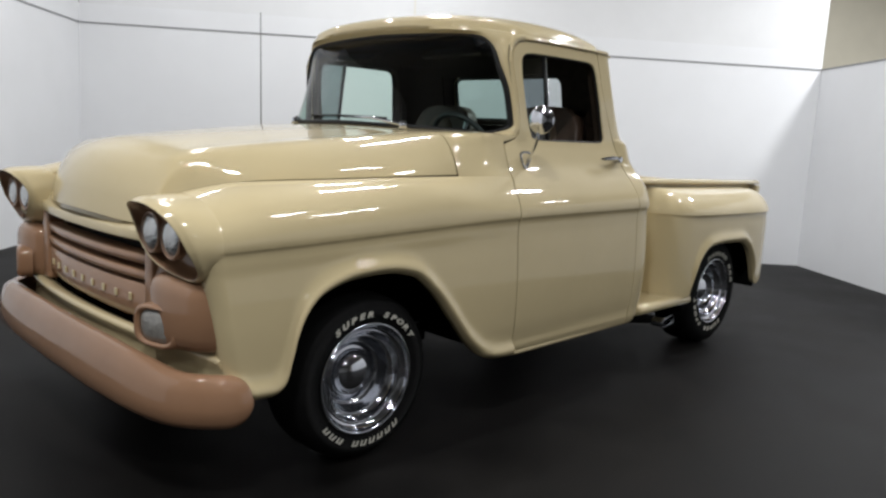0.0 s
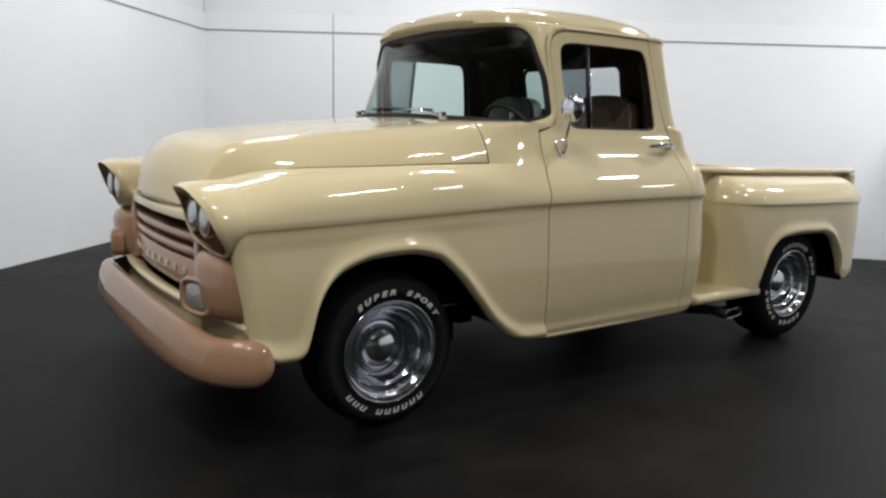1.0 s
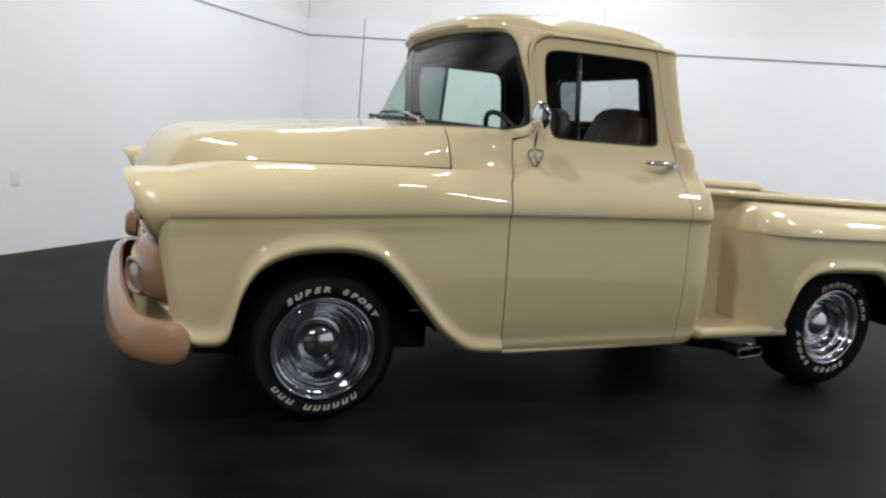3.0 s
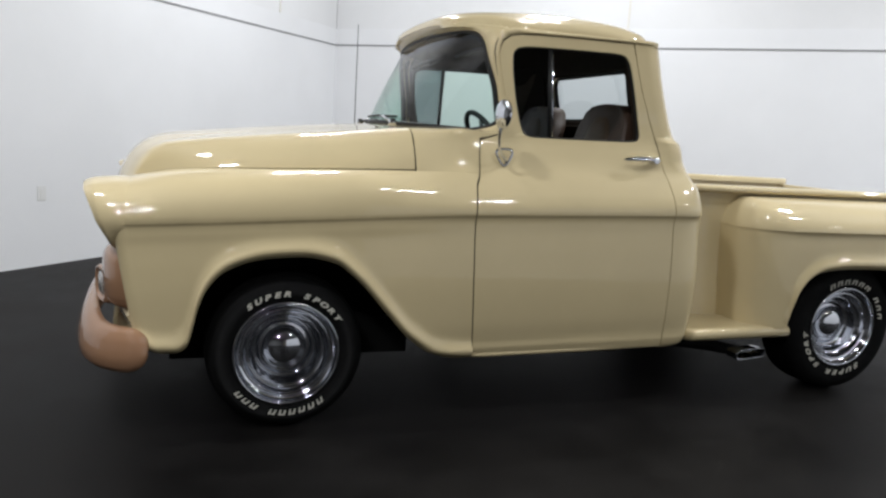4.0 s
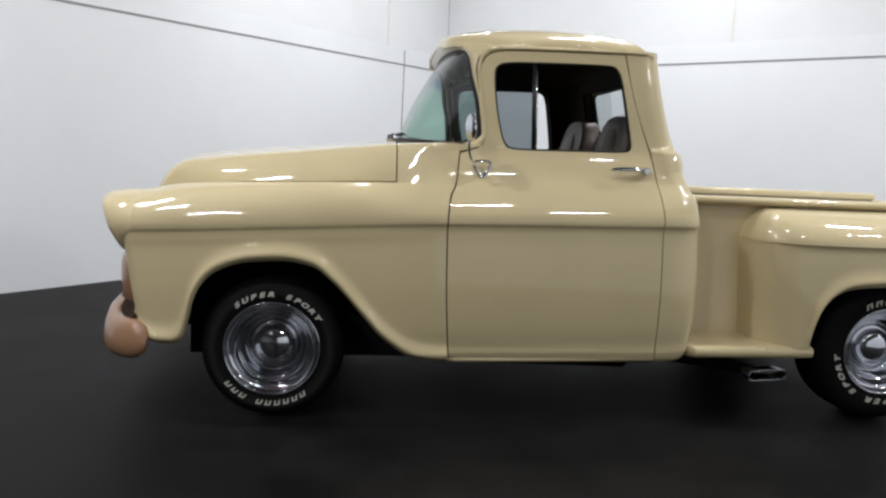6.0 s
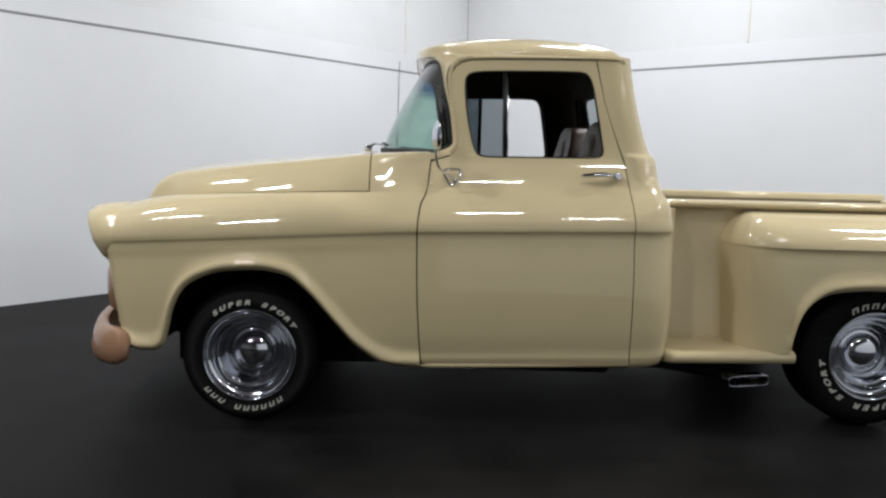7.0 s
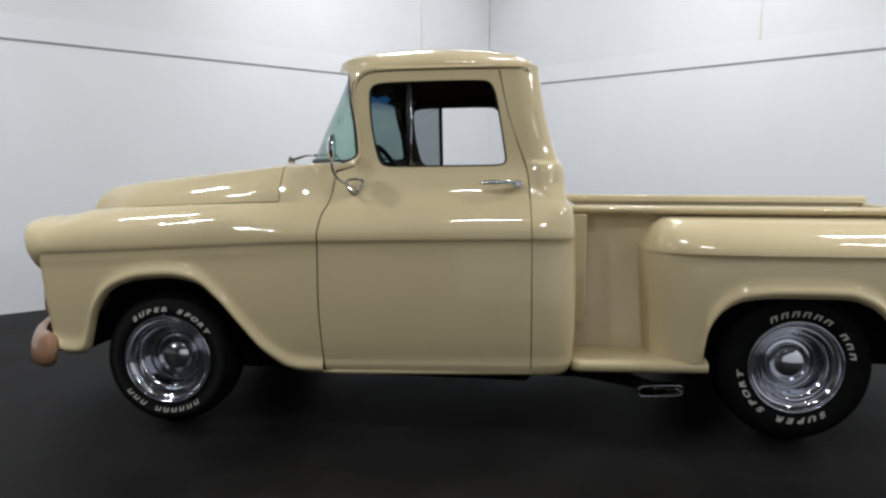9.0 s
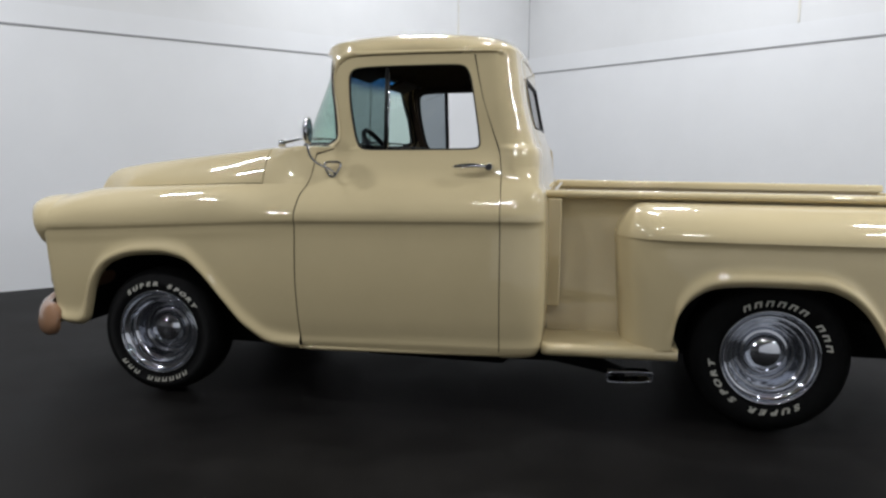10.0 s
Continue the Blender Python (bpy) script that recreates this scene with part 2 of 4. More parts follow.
# the hall beyond the low south wall and behind the camera
H1, H2, H3 = C2 - DL * 2.0 + DR * 5.0, C2 + DL * 16.0 + DR * 5.0, CORNER + DL * 16.0 - DR * 0.12
slab("wall_hall_end", C2 - DL * 2.0, H1, 0, CEIL, -DL, BEIGE, label="beige wall of the hall beyond")
slab("wall_hall_side", H1, H2, 0, CEIL, DR, BEIGE, label="beige wall of the hall beyond")
# Unseen grey walls close the hall and keep the truck's reflections dark.
slab("wall_hall_back", H3, H2, 0, CEIL, DL, HALLGREY, label="unseen plain grey wall closing the hall, dark to dim reflections")
slab("wall_hall_far", C3 - DR * 0.12, H3, 0, CEIL, -DR, HALLGREY, label="unseen plain grey wall closing the hall, dark to dim reflections")
slab("wall_hall_nook", C2 - DL * 2.0, C2 - DL * 0.12, 0, CEIL, -DR, BEIGE, label="beige wall of the hall beyond")
# joints between the upper panels
for nm, a, d, s0, n in (("trim_joint", CORNER, DL, 1.17, DR), ("trim_joint", CORNER, DR, 3.61, DL)):
    slab(nm, a + d * s0 - n * 0.02, a + d * (s0 + 0.02) - n * 0.02, RAIL + 0.20, CEIL, n, JOINT, 0.026, "raised joint strip on the upper wall", category="trim")

bm = bmesh.new()
pts = [CORNER - DL * 2.3 - DR * 0.3, C2 - DL * 2.3 + DR * 5.3, C2 + DL * 16.3 + DR * 5.3, CORNER + DL * 16.3 - DR * 0.3]
lo = [bm.verts.new((p.x, p.y, -0.1)) for p in pts]
hi = [bm.verts.new((p.x, p.y, 0)) for p in pts]
bm.faces.new(lo), bm.faces.new(hi)
for k in range(4):
    bm.faces.new((lo[k], lo[(k + 1) % 4], hi[(k + 1) % 4], hi[k]))
tagged(part("floor", bm, FLOORM, None, smooth=False), "matt black showroom floor with faint scuffs", "floor", kind="structure")
bm = bmesh.new()
lo = [bm.verts.new((p.x, p.y, CEIL)) for p in pts]
hi = [bm.verts.new((p.x, p.y, CEIL + 0.1)) for p in pts]
bm.faces.new(lo), bm.faces.new(hi)
for k in range(4):
    bm.faces.new((lo[k], lo[(k + 1) % 4], hi[(k + 1) % 4], hi[k]))
tagged(part("ceiling", bm, CEILM, None, smooth=False), "plain grey ceiling above the showroom", "ceiling", kind="structure")


def batten(x, y, turn, watts, first=[]):
    if first:
        ob = copy_thing(first[0], pose(x, y, CEIL - 0.08, 0, 0, turn))
    else:
        bm = bmesh.new()
        box(bm, -0.39, 0.39, -0.10, 0.10, 0.03, 0.08, 0.006)
        ob = tagged(part("ceiling_light", bm, CEILM, None, smooth=False), "fluorescent batten light on the grey ceiling", "ceiling light", "ceiling lights")
        for s in (-1, 1):
            bm = bmesh.new()
            box(bm, s * 0.37 - 0.012, s * 0.37 + 0.012, -0.09, 0.09, -0.012, 0.03, 0.004)
            part("lamp_holder", bm, PLATE, ob, smooth=False)
        ob.matrix_basis = pose(x, y, CEIL - 0.08, 0, 0, turn)
        first.append(ob)
    la = bpy.data.lights.new("tube_light", "AREA")
    la.shape, la.size, la.size_y, la.energy, la.color = "RECTANGLE", 0.64, 0.08, watts, (0.97, 0.985, 1.0)
    lo = new("tube_light", la)
    lo.matrix_basis = pose(x, y, CEIL - 0.10, 0, 0, turn)


for row in BATTENS:
    batten(*row)

# wall outlet plate
p = CORNER + DL * 4.19
bm = bmesh.new()
box(bm, -0.038, 0.038, -0.008, 0.004, -0.058, 0.058, 0.003)
ob = tagged(part("wall_outlet", bm, PLATE, None, smooth=False), "small white outlet plate on the white wall", "outlet")
ob.matrix_basis = Matrix.Translation((p.x, p.y, 0.572)) @ Matrix.Rotation(ALONG, 4, "Z")
bm = bmesh.new()
box(bm, -0.016, 0.016, -0.002, 0.007, -0.036, 0.036, 0.002)
part("socket_face", bm, PLATE, ob, smooth=False)

# ---- the pickup truck: nose towards -x, driver's side towards -y ----
truck = tagged(new("pickup_truck"), "glossy cream and brown vintage stepside pickup truck on chrome wheels", "pickup truck")
PIVOT = Vector((1.4, -0.92, 0))
truck.matrix_basis = Matrix.Translation(PIVOT) @ Matrix.Rotation(radians(0.5), 4, "Z") @ Matrix.Translation(-PIVOT)

crease = pchip([-0.75, -0.67, -0.25, 0.30, 0.73, 1.09, 1.70, 1.92], [0.815, 0.820, 0.842, 0.874, 0.898, 0.907, 0.919, 0.923])
seam_z = pchip([-0.72, -0.60, -0.41, -0.02, 0.52, 0.80], [0.90, 0.962, 1.016, 1.040, 1.064, 1.07])
seam_y = pchip([-0.72, -0.60, -0.41, -0.02, 0.30, 0.52, 0.80], [0.52, 0.565, 0.66, 0.77, 0.825, 0.846, 0.909])
crown_z = pchip([-0.74, -0.70, -0.586, -0.41, -0.02, 0.52, 0.80], [0.955, 0.968, 0.994, 1.022, 1.046, 1.068, 1.07])
gap_f = pchip([0.28, 0.46, 0.646, 0.908, 1.021, 1.06, 1.108, 1.16, 1.2], [0.772, 0.757, 0.747, 0.743, 0.756, 0.776, 0.787, 0.793, 0.798])
gap_r = pchip([0.28, 0.92, 1.123, 1.222, 1.325, 1.478, 1.69], [1.716, 1.709, 1.699, 1.686, 1.650, 1.598, 1.552])
LOW = pchip([-0.63, -0.61, -0.58, -0.55, -0.46, -0.30, -0.17, -0.11, -0.065, -0.036, -0.020, -0.010, -0.004, 0.0], [0.957, 0.984, 0.986, 0.976, 0.980, 0.982, 0.977, 0.9725, 0.9702, 0.9700, 0.9718, 0.9748, 0.9778, 0.9800])
UPP = pchip([0.0, 0.012, 0.03, 0.06, 0.10, 0.15, 0.19, 0.25, 0.33, 0.54, 0.775], [0.9800, 0.9808, 0.9795, 0.972, 0.956, 0.928, 0.897, 0.866, 0.836, 0.808, 0.774])
front_in = pchip([-0.75, -0.55, -0.30, 0.1], [0.035, 0.016, 0.005, 0.0])
# the doors swell past the front fenders, most at the belt
swell = pchip([-0.75, -0.30, 0.10, 0.45, 0.74, 1.70, 1.92], [0.0, 0.0, 0.010, 0.024, 0.034, 0.030, 0.028])
swell_z = pchip([-0.64, -0.60, -0.55, -0.46, -0.30, 0.0, 0.03, 0.07, 0.12, 0.17, 0.22], [0.0, 0.1, 0.55, 0.85, 1.0, 1.0, 0.96, 0.78, 0.42, 0.12, 0.0])


def side(x, z):
    """Half width of the cab and front fenders."""
    d = z - crease(x)
    w = LOW(d) if d < 0 else UPP(d * 0.775 / (1.69 - crease(x)) if d > 0.33 else d)
    # the crease is softer along the front fender
    if d < 0 and x < 0.75:
        w += 0.0035 * min(1, (0.75 - x) / 0.4) * math.exp(-((d + 0.040) / 0.03) ** 2) * (1 - math.exp(-(d / 0.012) ** 2))
    return w - front_in(x) + (swell(x) * swell_z(d) if d < 0.22 else 0)


# columns of the front fender: bottom edge x, z and the x at the crease
FB = [(-0.515, 0.348, -0.600), (-0.48, 0.336, -0.565), (-0.425, 0.336, -0.515), (-0.383, 0.36, -0.48), (-0.362, 0.43, -0.44), (-0.343, 0.51, -0.395),
      (-0.310, 0.585, -0.345), (-0.243, 0.655, -0.25), (-0.10, 0.703, -0.10), (0.04, 0.713, 0.04), (0.16, 0.694, 0.16), (0.27, 0.614, 0.27),
      (0.385, 0.486, 0.39), (0.49, 0.372, 0.50), (0.595, 0.305, 0.60), (0.69, 0.284, 0.695), (0.768, 0.280, 0.7415)]


def warped(ctrl, n):
    k = list(range(len(ctrl)))
    fs = [pchip(k, [c[i] for c in ctrl]) for i in range(len(ctrl[0]))]
    return [tuple(f(t) for f in fs) for t in lin(0, k[-1], n)]


def flare(d):
    """Rolled bead round a wheel opening, by the distance from its edge."""
    return 0.024 * math.exp(-(max(0, d - 0.030) / 0.034) ** 2) * min(1, (d + 0.012) / 0.036) - 0.010 * math.exp(-(d / 0.008) ** 2)


def shoulder(x, b=0.0):
    """Inner control points of the fender's upper section."""
    zk = crown_z(x)
    wc, zt = side(x, crease(x)), crease(x)
    f = min(max((0.1 - x) / 0.7, 0), 1)
    p2 = Vector((0, wc + 0.004, (zt + 0.10) * (1 - f) + (zk - 0.005) * f))
    p1 = Vector((0, seam_y(x) + 0.13 * (1 - b) + 0.03 * b, (zk + 0.008 + 0.012 * f) * (1 - b) + (seam_z(x) - 0.02) * b))
    return p2, p1


def fender_columns():
    cols = []
    for xb, zb, xt in warped(FB, 84):
        zt = crease(xt)
        col = []
        top = xt
        k = min(max((top - 0.55) / 0.17, 0), 1) ** 2
        xsm = top + k * (gap_f(seam_z(top)) - gap_f(zt))
        ysm, zsm = seam_y(xsm), seam_z(xsm)
        wc = side(top, zt)
        p2, p1 = shoulder(top)
        b2 = min(max((top - 0.15) / 0.56, 0), 1)
        b2 = b2 * b2 * (3 - 2 * b2)
        for i, q in enumerate(bez([(0, ysm, zsm), p1, p2, (0, wc, zt)], 18)):
            zz = zsm + (zt - zsm) * i / 18
            q = q.lerp(Vector((0, side(top, zz), zz)), b2)
            col.append((top + k * (gap_f(q.z) - gap_f(zt)), -q.y, q.z))
        for i in range(1, 53):
            v = i / 52
            v2 = v * v * (3 - 2 * v)
            x, z = xt + (xb - xt) * v2 ** 1.1, zt + (zb - zt) * v2
            x = min(x, gap_f(z) - 0.0015)
            d = math.hypot(x - xb, z - zb)
            hollow = 0.001 * min(1, max(0, (0.80 - x) / 0.8)) * math.exp(-((z - crease(x) + 0.052) / 0.036) ** 2)
            col.append((x, -(side(x, z) + flare(d) - hollow), z))
        # turned-in lip
        col.append((xb, -(side(xb, zb) - 0.03), zb + 0.004))
        cols.append(col)
    return cols


LAMP = [(0.548, 0.912), (0.572, 0.945), (0.635, 0.968), (0.74, 0.973), (0.855, 0.948), (0.915, 0.895), (0.942, 0.818), (0.936, 0.748), (0.886, 0.714),
        (0.81, 0.714), (0.70, 0.735), (0.615, 0.775), (0.56, 0.822), (0.536, 0.875)]
LAMP_C = (0.735, 0.855)


def lamp_x(y, z):
    return -0.758 + 0.036 * max(0, (0.68 - y) / 0.14) ** 2 + 0.022 * max(0, (y - 0.66) / 0.25) ** 2 + 0.30 * max(0, 0.945 - z) + 0.24 * max(0, 0.826 - z)


def brow_rings():
    """The brow: from the fender's section to the lamp opening."""
    x0 = -0.60
    ysm, zsm, zt = seam_y(x0), seam_z(x0), crease(x0)
    wc = side(x0, zt)
    p2, p1 = shoulder(x0)
    sec = [(q.y, q.z) for q in bez([(0, ysm, zsm), p1, p2, (0, wc, zt)], 18)]
    sec += [(wc - 0.012, zt - 0.03), (wc - 0.03, 0.765), (0.885, 0.735), (0.80, 0.715), (0.70, 0.722), (0.60, 0.745), (0.55, 0.80), (0.54, 0.90)]
    n = 72
    a, b = ring(sec, LAMP_C, n), ring(soft(LAMP, 1), LAMP_C, n)
    rows = [[(x0 + 0.03, -(LAMP_C[0] + (p[0] - LAMP_C[0]) * 0.99), LAMP_C[1] + (p[1] - LAMP_C[1]) * 0.99) for p in a]]
    for t in lin(0, 1, 12):
        e = t ** 2.2
        row = []
        for p, q in zip(a, b):
            sh = 1 - 0.06 * max(0, (t - 0.75) / 0.25) ** 2.5
            q2 = [c + (v - c) * sh for v, c in zip(q, LAMP_C)]
            y, z = p[0] + (q2[0] - p[0]) * e, p[1] + (q2[1] - p[1]) * e
            row.append((x0 + (lamp_x(q[0], q[1]) - x0) * t, -y, z))
        rows.append(row)
    for sc, dx in ((0.925, -0.006), (0.915, -0.006), (0.908, 0.000), (0.906, 0.012)):
        rows.append([(lamp_x(q[0], q[1]) + dx, -(LAMP_C[0] + (q[0] - LAMP_C[0]) * sc), LAMP_C[1] + (q[1] - LAMP_C[1]) * sc) for q in b])
    return rows


def fender_front(cols):
    """The rounded front return of the fender below the lamps."""
    out = []
    edge = cols[0][18:-1]
    for a in lin(0, 1, 10):
        an, r = a * math.pi / 2, 0.05
        out.append([(x - r * math.sin(an), y + r * (1 - math.cos(an)), z) for x, y, z in edge])
    out.append([(x + 0.004, y + 0.03, z) for x, y, z in out[-1]])
    out.append([(x + 0.03, y + 0.02, z) for x, y, z in out[-1]])
    return out


for s in (1, -1):
    cols = fender_columns()
    bm = skin(flip(cols, s))
    skin(flip(fender_front(cols), s), bm)
    bmesh.ops.remove_doubles(bm, verts=bm.verts, dist=0.0015)
    f = part("front_fender", bm, CREAM, truck, "cream front fender with a rolled wheel opening", solid=0.006)
    part("inner_liner", skin(flip([[(p[0], p[1] + 0.011, p[2]) for p in c[22:-2]] for c in cols[6:-6]], s)), BLACK, f)
    part("lamp_brow", skin(flip(brow_rings(), s), wrap=True), CREAM, f, "rounded cream hood over the head lamps")

# hood and cowl share one section
top_z = pchip([-0.705, -0.695, -0.67, -0.63, -0.58, -0.50, -0.36, 0.11, 0.40, 0.52, 0.80, 0.95],
              [0.872, 0.938, 1.006, 1.068, 1.112, 1.145, 1.165, 1.219, 1.245, 1.253, 1.262, 1.262])
ridge_y = pchip([-0.705, -0.55, -0.36, 0.52, 0.80, 0.95], [0.46, 0.485, 0.52, 0.69, 0.80, 0.80])


dome = pchip([-0.705, -0.45, -0.1, 0.30, 0.52, 0.95], [0.3, 1.0, 1.0, 0.8, 0.3, 0.0])


def spaced(pts, n):
    """The same line with points at even steps along it."""
    way = [0]
    for p, q in zip(pts, pts[1:]):
        way.append(way[-1] + (q - p).length)
    at = [way[-1] * i / n for i in range(n + 1)]
    return [Vector((0, float(np.interp(a, way, [p.y for p in pts])), float(np.interp(a, way, [p.z for p in pts])))) for a in at]


def hood_row(x):
    ys, zs, yr, zr = seam_y(x), min(seam_z(x), top_z(x) - 0.004), ridge_y(x), top_z(x) - 0.012 - 0.016 * dome(x)
    k = min(max((x - 0.52) / 0.22, 0), 1)
    half = bez([(0, ys - (0.005 if x < 0.52 else -0.001), zs + (0.003 if x < 0.52 else -0.003)), (0, ys - 0.035 * (1 - k) - 0.045 * k, zs + (zr - zs) * (0.62 - 0.2 * k)), (0, yr + 0.058 - 0.02 * k, zr - 0.012), (0, yr + 0.050 - 0.02 * k, zr + 0.002), (0, yr + 0.01, zr + 0.003), (0, yr - 0.08, zr + 0.004)], 16)
    if k > 0:
        k = k * k * (3 - 2 * k)
        w = side(x, 1.243)
        over = [Vector((0, side(x, z), z)) for z in lin(zs, 1.243, 12)] + [Vector((0, w - 0.008, 1.248)), Vector((0, w - 0.03, 1.248)), Vector((0, w - 0.09, 1.245)), Vector((0, yr - 0.08, zr + 0.004))]
        half = [q.lerp(t, k) for q, t in zip(spaced(half, 16), spaced(over, 16))]
    half += [Vector((0, (yr - 0.08) * (1 - t), zr + 0.004 + (0.010 + 0.016 * dome(x)) * math.sin(t * math.pi / 2))) for t in (0.25, 0.5, 0.75, 1.0)]
    f = min(max((-0.30 - x) / 0.40, 0), 1)
    if x > 0.52:
        half = [half[0] + Vector((0, -0.02, -0.03))] + half
    row = [(x + 0.085 * f * (q.y / 0.5) ** 2 - 0.01 * f, -q.y, q.z) for q in half]
    return row + [(p[0], -p[1], p[2]) for p in row[-2::-1]]


xs = lin(-0.705, -0.5, 16) + lin(-0.5, 0.518, 26)[1:]
hood = part("hood", skin([hood_row(x) for x in xs]), CREAM, truck, "cream hood with a soft raised middle", solid=0.008)
bm = skin([[(p[0] + 0.012, p[1] * 0.97, p[2] - dz) for p in hood_row(-0.705)[10:-10]] for dz in (-0.004, 0.01, 0.020)])
part("hood_lip", bm, CREAM, hood)
def to_gap(p):
    return (min(p[0], gap_f(p[2]) - 0.0015 - 0.02 * (0.80 - p[0])) if p[2] < 1.214 and abs(p[1]) > 0.7 else p[0], p[1], p[2])


cowl = part("cowl", skin([[to_gap(p) for p in hood_row(x)] for x in lin(0.5235, 0.80, 20)]), CREAM, truck, solid=0.006)
for s in (1, -1):
    rows = []
    for x in lin(0.800, 0.905, 8):
        z0 = float(np.interp(x, [0.80, 0.812, 0.835, 0.885, 0.91], [1.216, 1.219, 1.223, 1.238, 1.243]))
        row = [(x, -s * side(x, z), z) for z in lin(min(z0, 1.238), 1.243, 6)]
        rows.append(row + [(x, -s * (side(x, 1.25) - 0.03), 1.248), (x, -s * 0.72, 1.238)])
    part("cowl_corner", skin(rows), CREAM, cowl, solid=0.004)


# ---- cab sides, doors and corners ----
WIN = [(0.946, 1.574), (0.960, 1.605), (0.995, 1.619), (1.10, 1.625), (1.46, 1.632), (1.508, 1.624), (1.535, 1.590), (1.555, 1.50), (1.590, 1.290),
       (1.592, 1.258), (1.575, 1.239), (1.45, 1.236), (1.10, 1.231), (1.035, 1.232), (1.005, 1.250), (0.985, 1.30), (0.958, 1.43)]
DOORUP = [(0.798, 1.200), (0.801, 1.208), (0.810, 1.212), (0.840, 1.217), (0.880, 1.229), (0.906, 1.250), (0.920, 1.282), (0.924, 1.315), (0.914, 1.40), (0.895, 1.50),
          (0.884, 1.570), (0.889, 1.605), (0.904, 1.637), (0.938, 1.660), (0.985, 1.670), (1.07, 1.676), (1.30, 1.681), (1.549, 1.683), (1.572, 1.58), (1.596, 1.478),
          (1.647, 1.325), (1.679, 1.235), (1.689, 1.200)]


def on_side(x, z, out=0.0):
    return (x, -(side(x, z) + out), z)


def door(s):
    zs = lin(0.305, 0.36, 5) + lin(0.36, 0.80, 14)[1:] + lin(0.80, 0.875, 7)[1:] + lin(0.875, 0.925, 22)[1:] + lin(0.925, 1.0, 8)[1:] + lin(1.0, 1.20, 12)[1:]
    rows = []
    for z in zs:
        # rows near the crease run along it
        k = min(1, max(0, (z - 0.40) / 0.35)) * min(1, max(0, (1.15 - z) / 0.18))
        rows.append([on_side(x, z + k * (crease(x) - 0.905)) for x in lin(gap_f(z) + 0.0045, gap_r(z) - 0.0025, 26)])
    d = part("door", skin(flip(rows, s)), CREAM, truck, "closed cream door with a round-cornered window", solid=0.012)
    n, c = 480, (1.28, 1.30)
    win, outer = ring(soft(WIN), c, n), ring(DOORUP, c, n)
    rows = []
    for t in (0.0, 0.06, 0.3, 0.6, 1.0):
        row = []
        for (a, b), (e, f) in zip(win, outer):
            x, z = a + (e - a) * t, b + (f - b) * t
            row.append(on_side(x, z, -0.012 if t == 0 else 0.0))
        rows.append(row)
    part("window_frame", skin(flip(rows, s), wrap=True), CREAM, d, "cream upper door frame", solid=0.012)
    # Rubber seal round the frame, black also for the shade inside the gap.
    rows = [[(c[0] + (x - c[0]) * f, -s * (side(max(x, 0.9), z) - 0.013), c[1] + (z - c[1]) * f) for x, z in outer] for f in (0.97, 1.055)]
    part("weatherstrip", skin(rows, wrap=True), GASKET, truck, "dark rubber strip in the door gap")
    # Dark strip set almost flush, standing in for shade in the front gap.
    rows = [[(gap_f(z) + dx, -s * (side(0.75, z) - dy), z) for z in lin(0.30, 1.195, 60)] for dx, dy in ((-0.002, 0.012), (-0.0012, 0.004), (0.0042, 0.004), (0.005, 0.012))]
    part("gap_shade", skin(rows), GASKET, truck, "dark strip standing in for shade in the door's front gap")
    rows = [[(c[0] + (x - c[0]) * f, -s * (side(max(x, 0.9), z) - 0.03), min(c[1] + (z - c[1]) * f, 1.69)) for x, z in win] for f in (1.0, 1.18)]
    part("inner_surround", skin(rows, wrap=True), TRIMBR, d, "dark brown trim round the window")
    # window rubber
    part("window_gasket", tube([(x, -s * (side(x, z) - 0.012), z) for x, z in win], 0.0065, 8, closed=True), GASKET, d)
    # vent bar and panes
    part("vent_bar", tube([(1.149 - 0.002 * k, -s * (side(1.147, z) - 0.014), z) for k, z in enumerate((1.225, 1.42, 1.63))], 0.0042, 8), CHROME, d, "bright vent window bar")
    part("vent_seal", tube([(1.137 - 0.002 * k, -s * (side(1.147, z) - 0.016), z) for k, z in enumerate((1.225, 1.42, 1.63))], 0.0095, 8), GASKET, d)
    bm = bmesh.new()
    vs = [bm.verts.new((min(x, 1.147), -s * (side(x, z) - 0.018), z)) for x, z in win if x < 1.30]
    bm.faces.new(vs)
    g = part("vent_pane", bm, GLASS_GREY, d, "tinted vent pane", smooth=False)
    g.visible_shadow = False
    # inner panel
    rows = [[(x, -s * (side(x, z) - 0.06), z) for x in (gap_f(z) + 0.04, 1.2, gap_r(z) - 0.04)] for z in lin(0.36, 1.225, 6)]
    part("inner_panel", skin(rows), TRIMBR, d, "dark brown inner door trim", solid=0.01)
    rows = [[(x + (x - c[0]) * 0.02, -s * (side(x, z) - o), z + (z - c[1]) * 0.03) for x, z in win] for o in (0.014, 0.06)]
    part("inner_frame", skin(rows, wrap=True), TRIMBR, d)
    # pull handle
    bm = tube([(1.476, -s * 0.903, 1.158), (1.492, -s * 0.912, 1.160), (1.535, -s * 0.920, 1.164), (1.585, -s * 0.918, 1.166), (1.628, -s * 0.908, 1.162)],
              [0.004, 0.011, 0.0145, 0.014, 0.011], 12, flat=0.8)
    h = part("door_handle", bm, CHROME, d, "chrome pull handle with push button")
    bm = bmesh.new()
    m = Matrix.Translation((1.645, -s * 0.888, 1.160)) @ Matrix.Rotation(math.pi / 2, 4, "X")
    bmesh.ops.create_cone(bm, cap_ends=True, segments=20, radius1=0.019, radius2=0.016, depth=0.055, matrix=m)
    part("push_button", bm, CHROME, h, bevel=0.003, angle=40)
    return d


doors = [door(1), door(-1)]

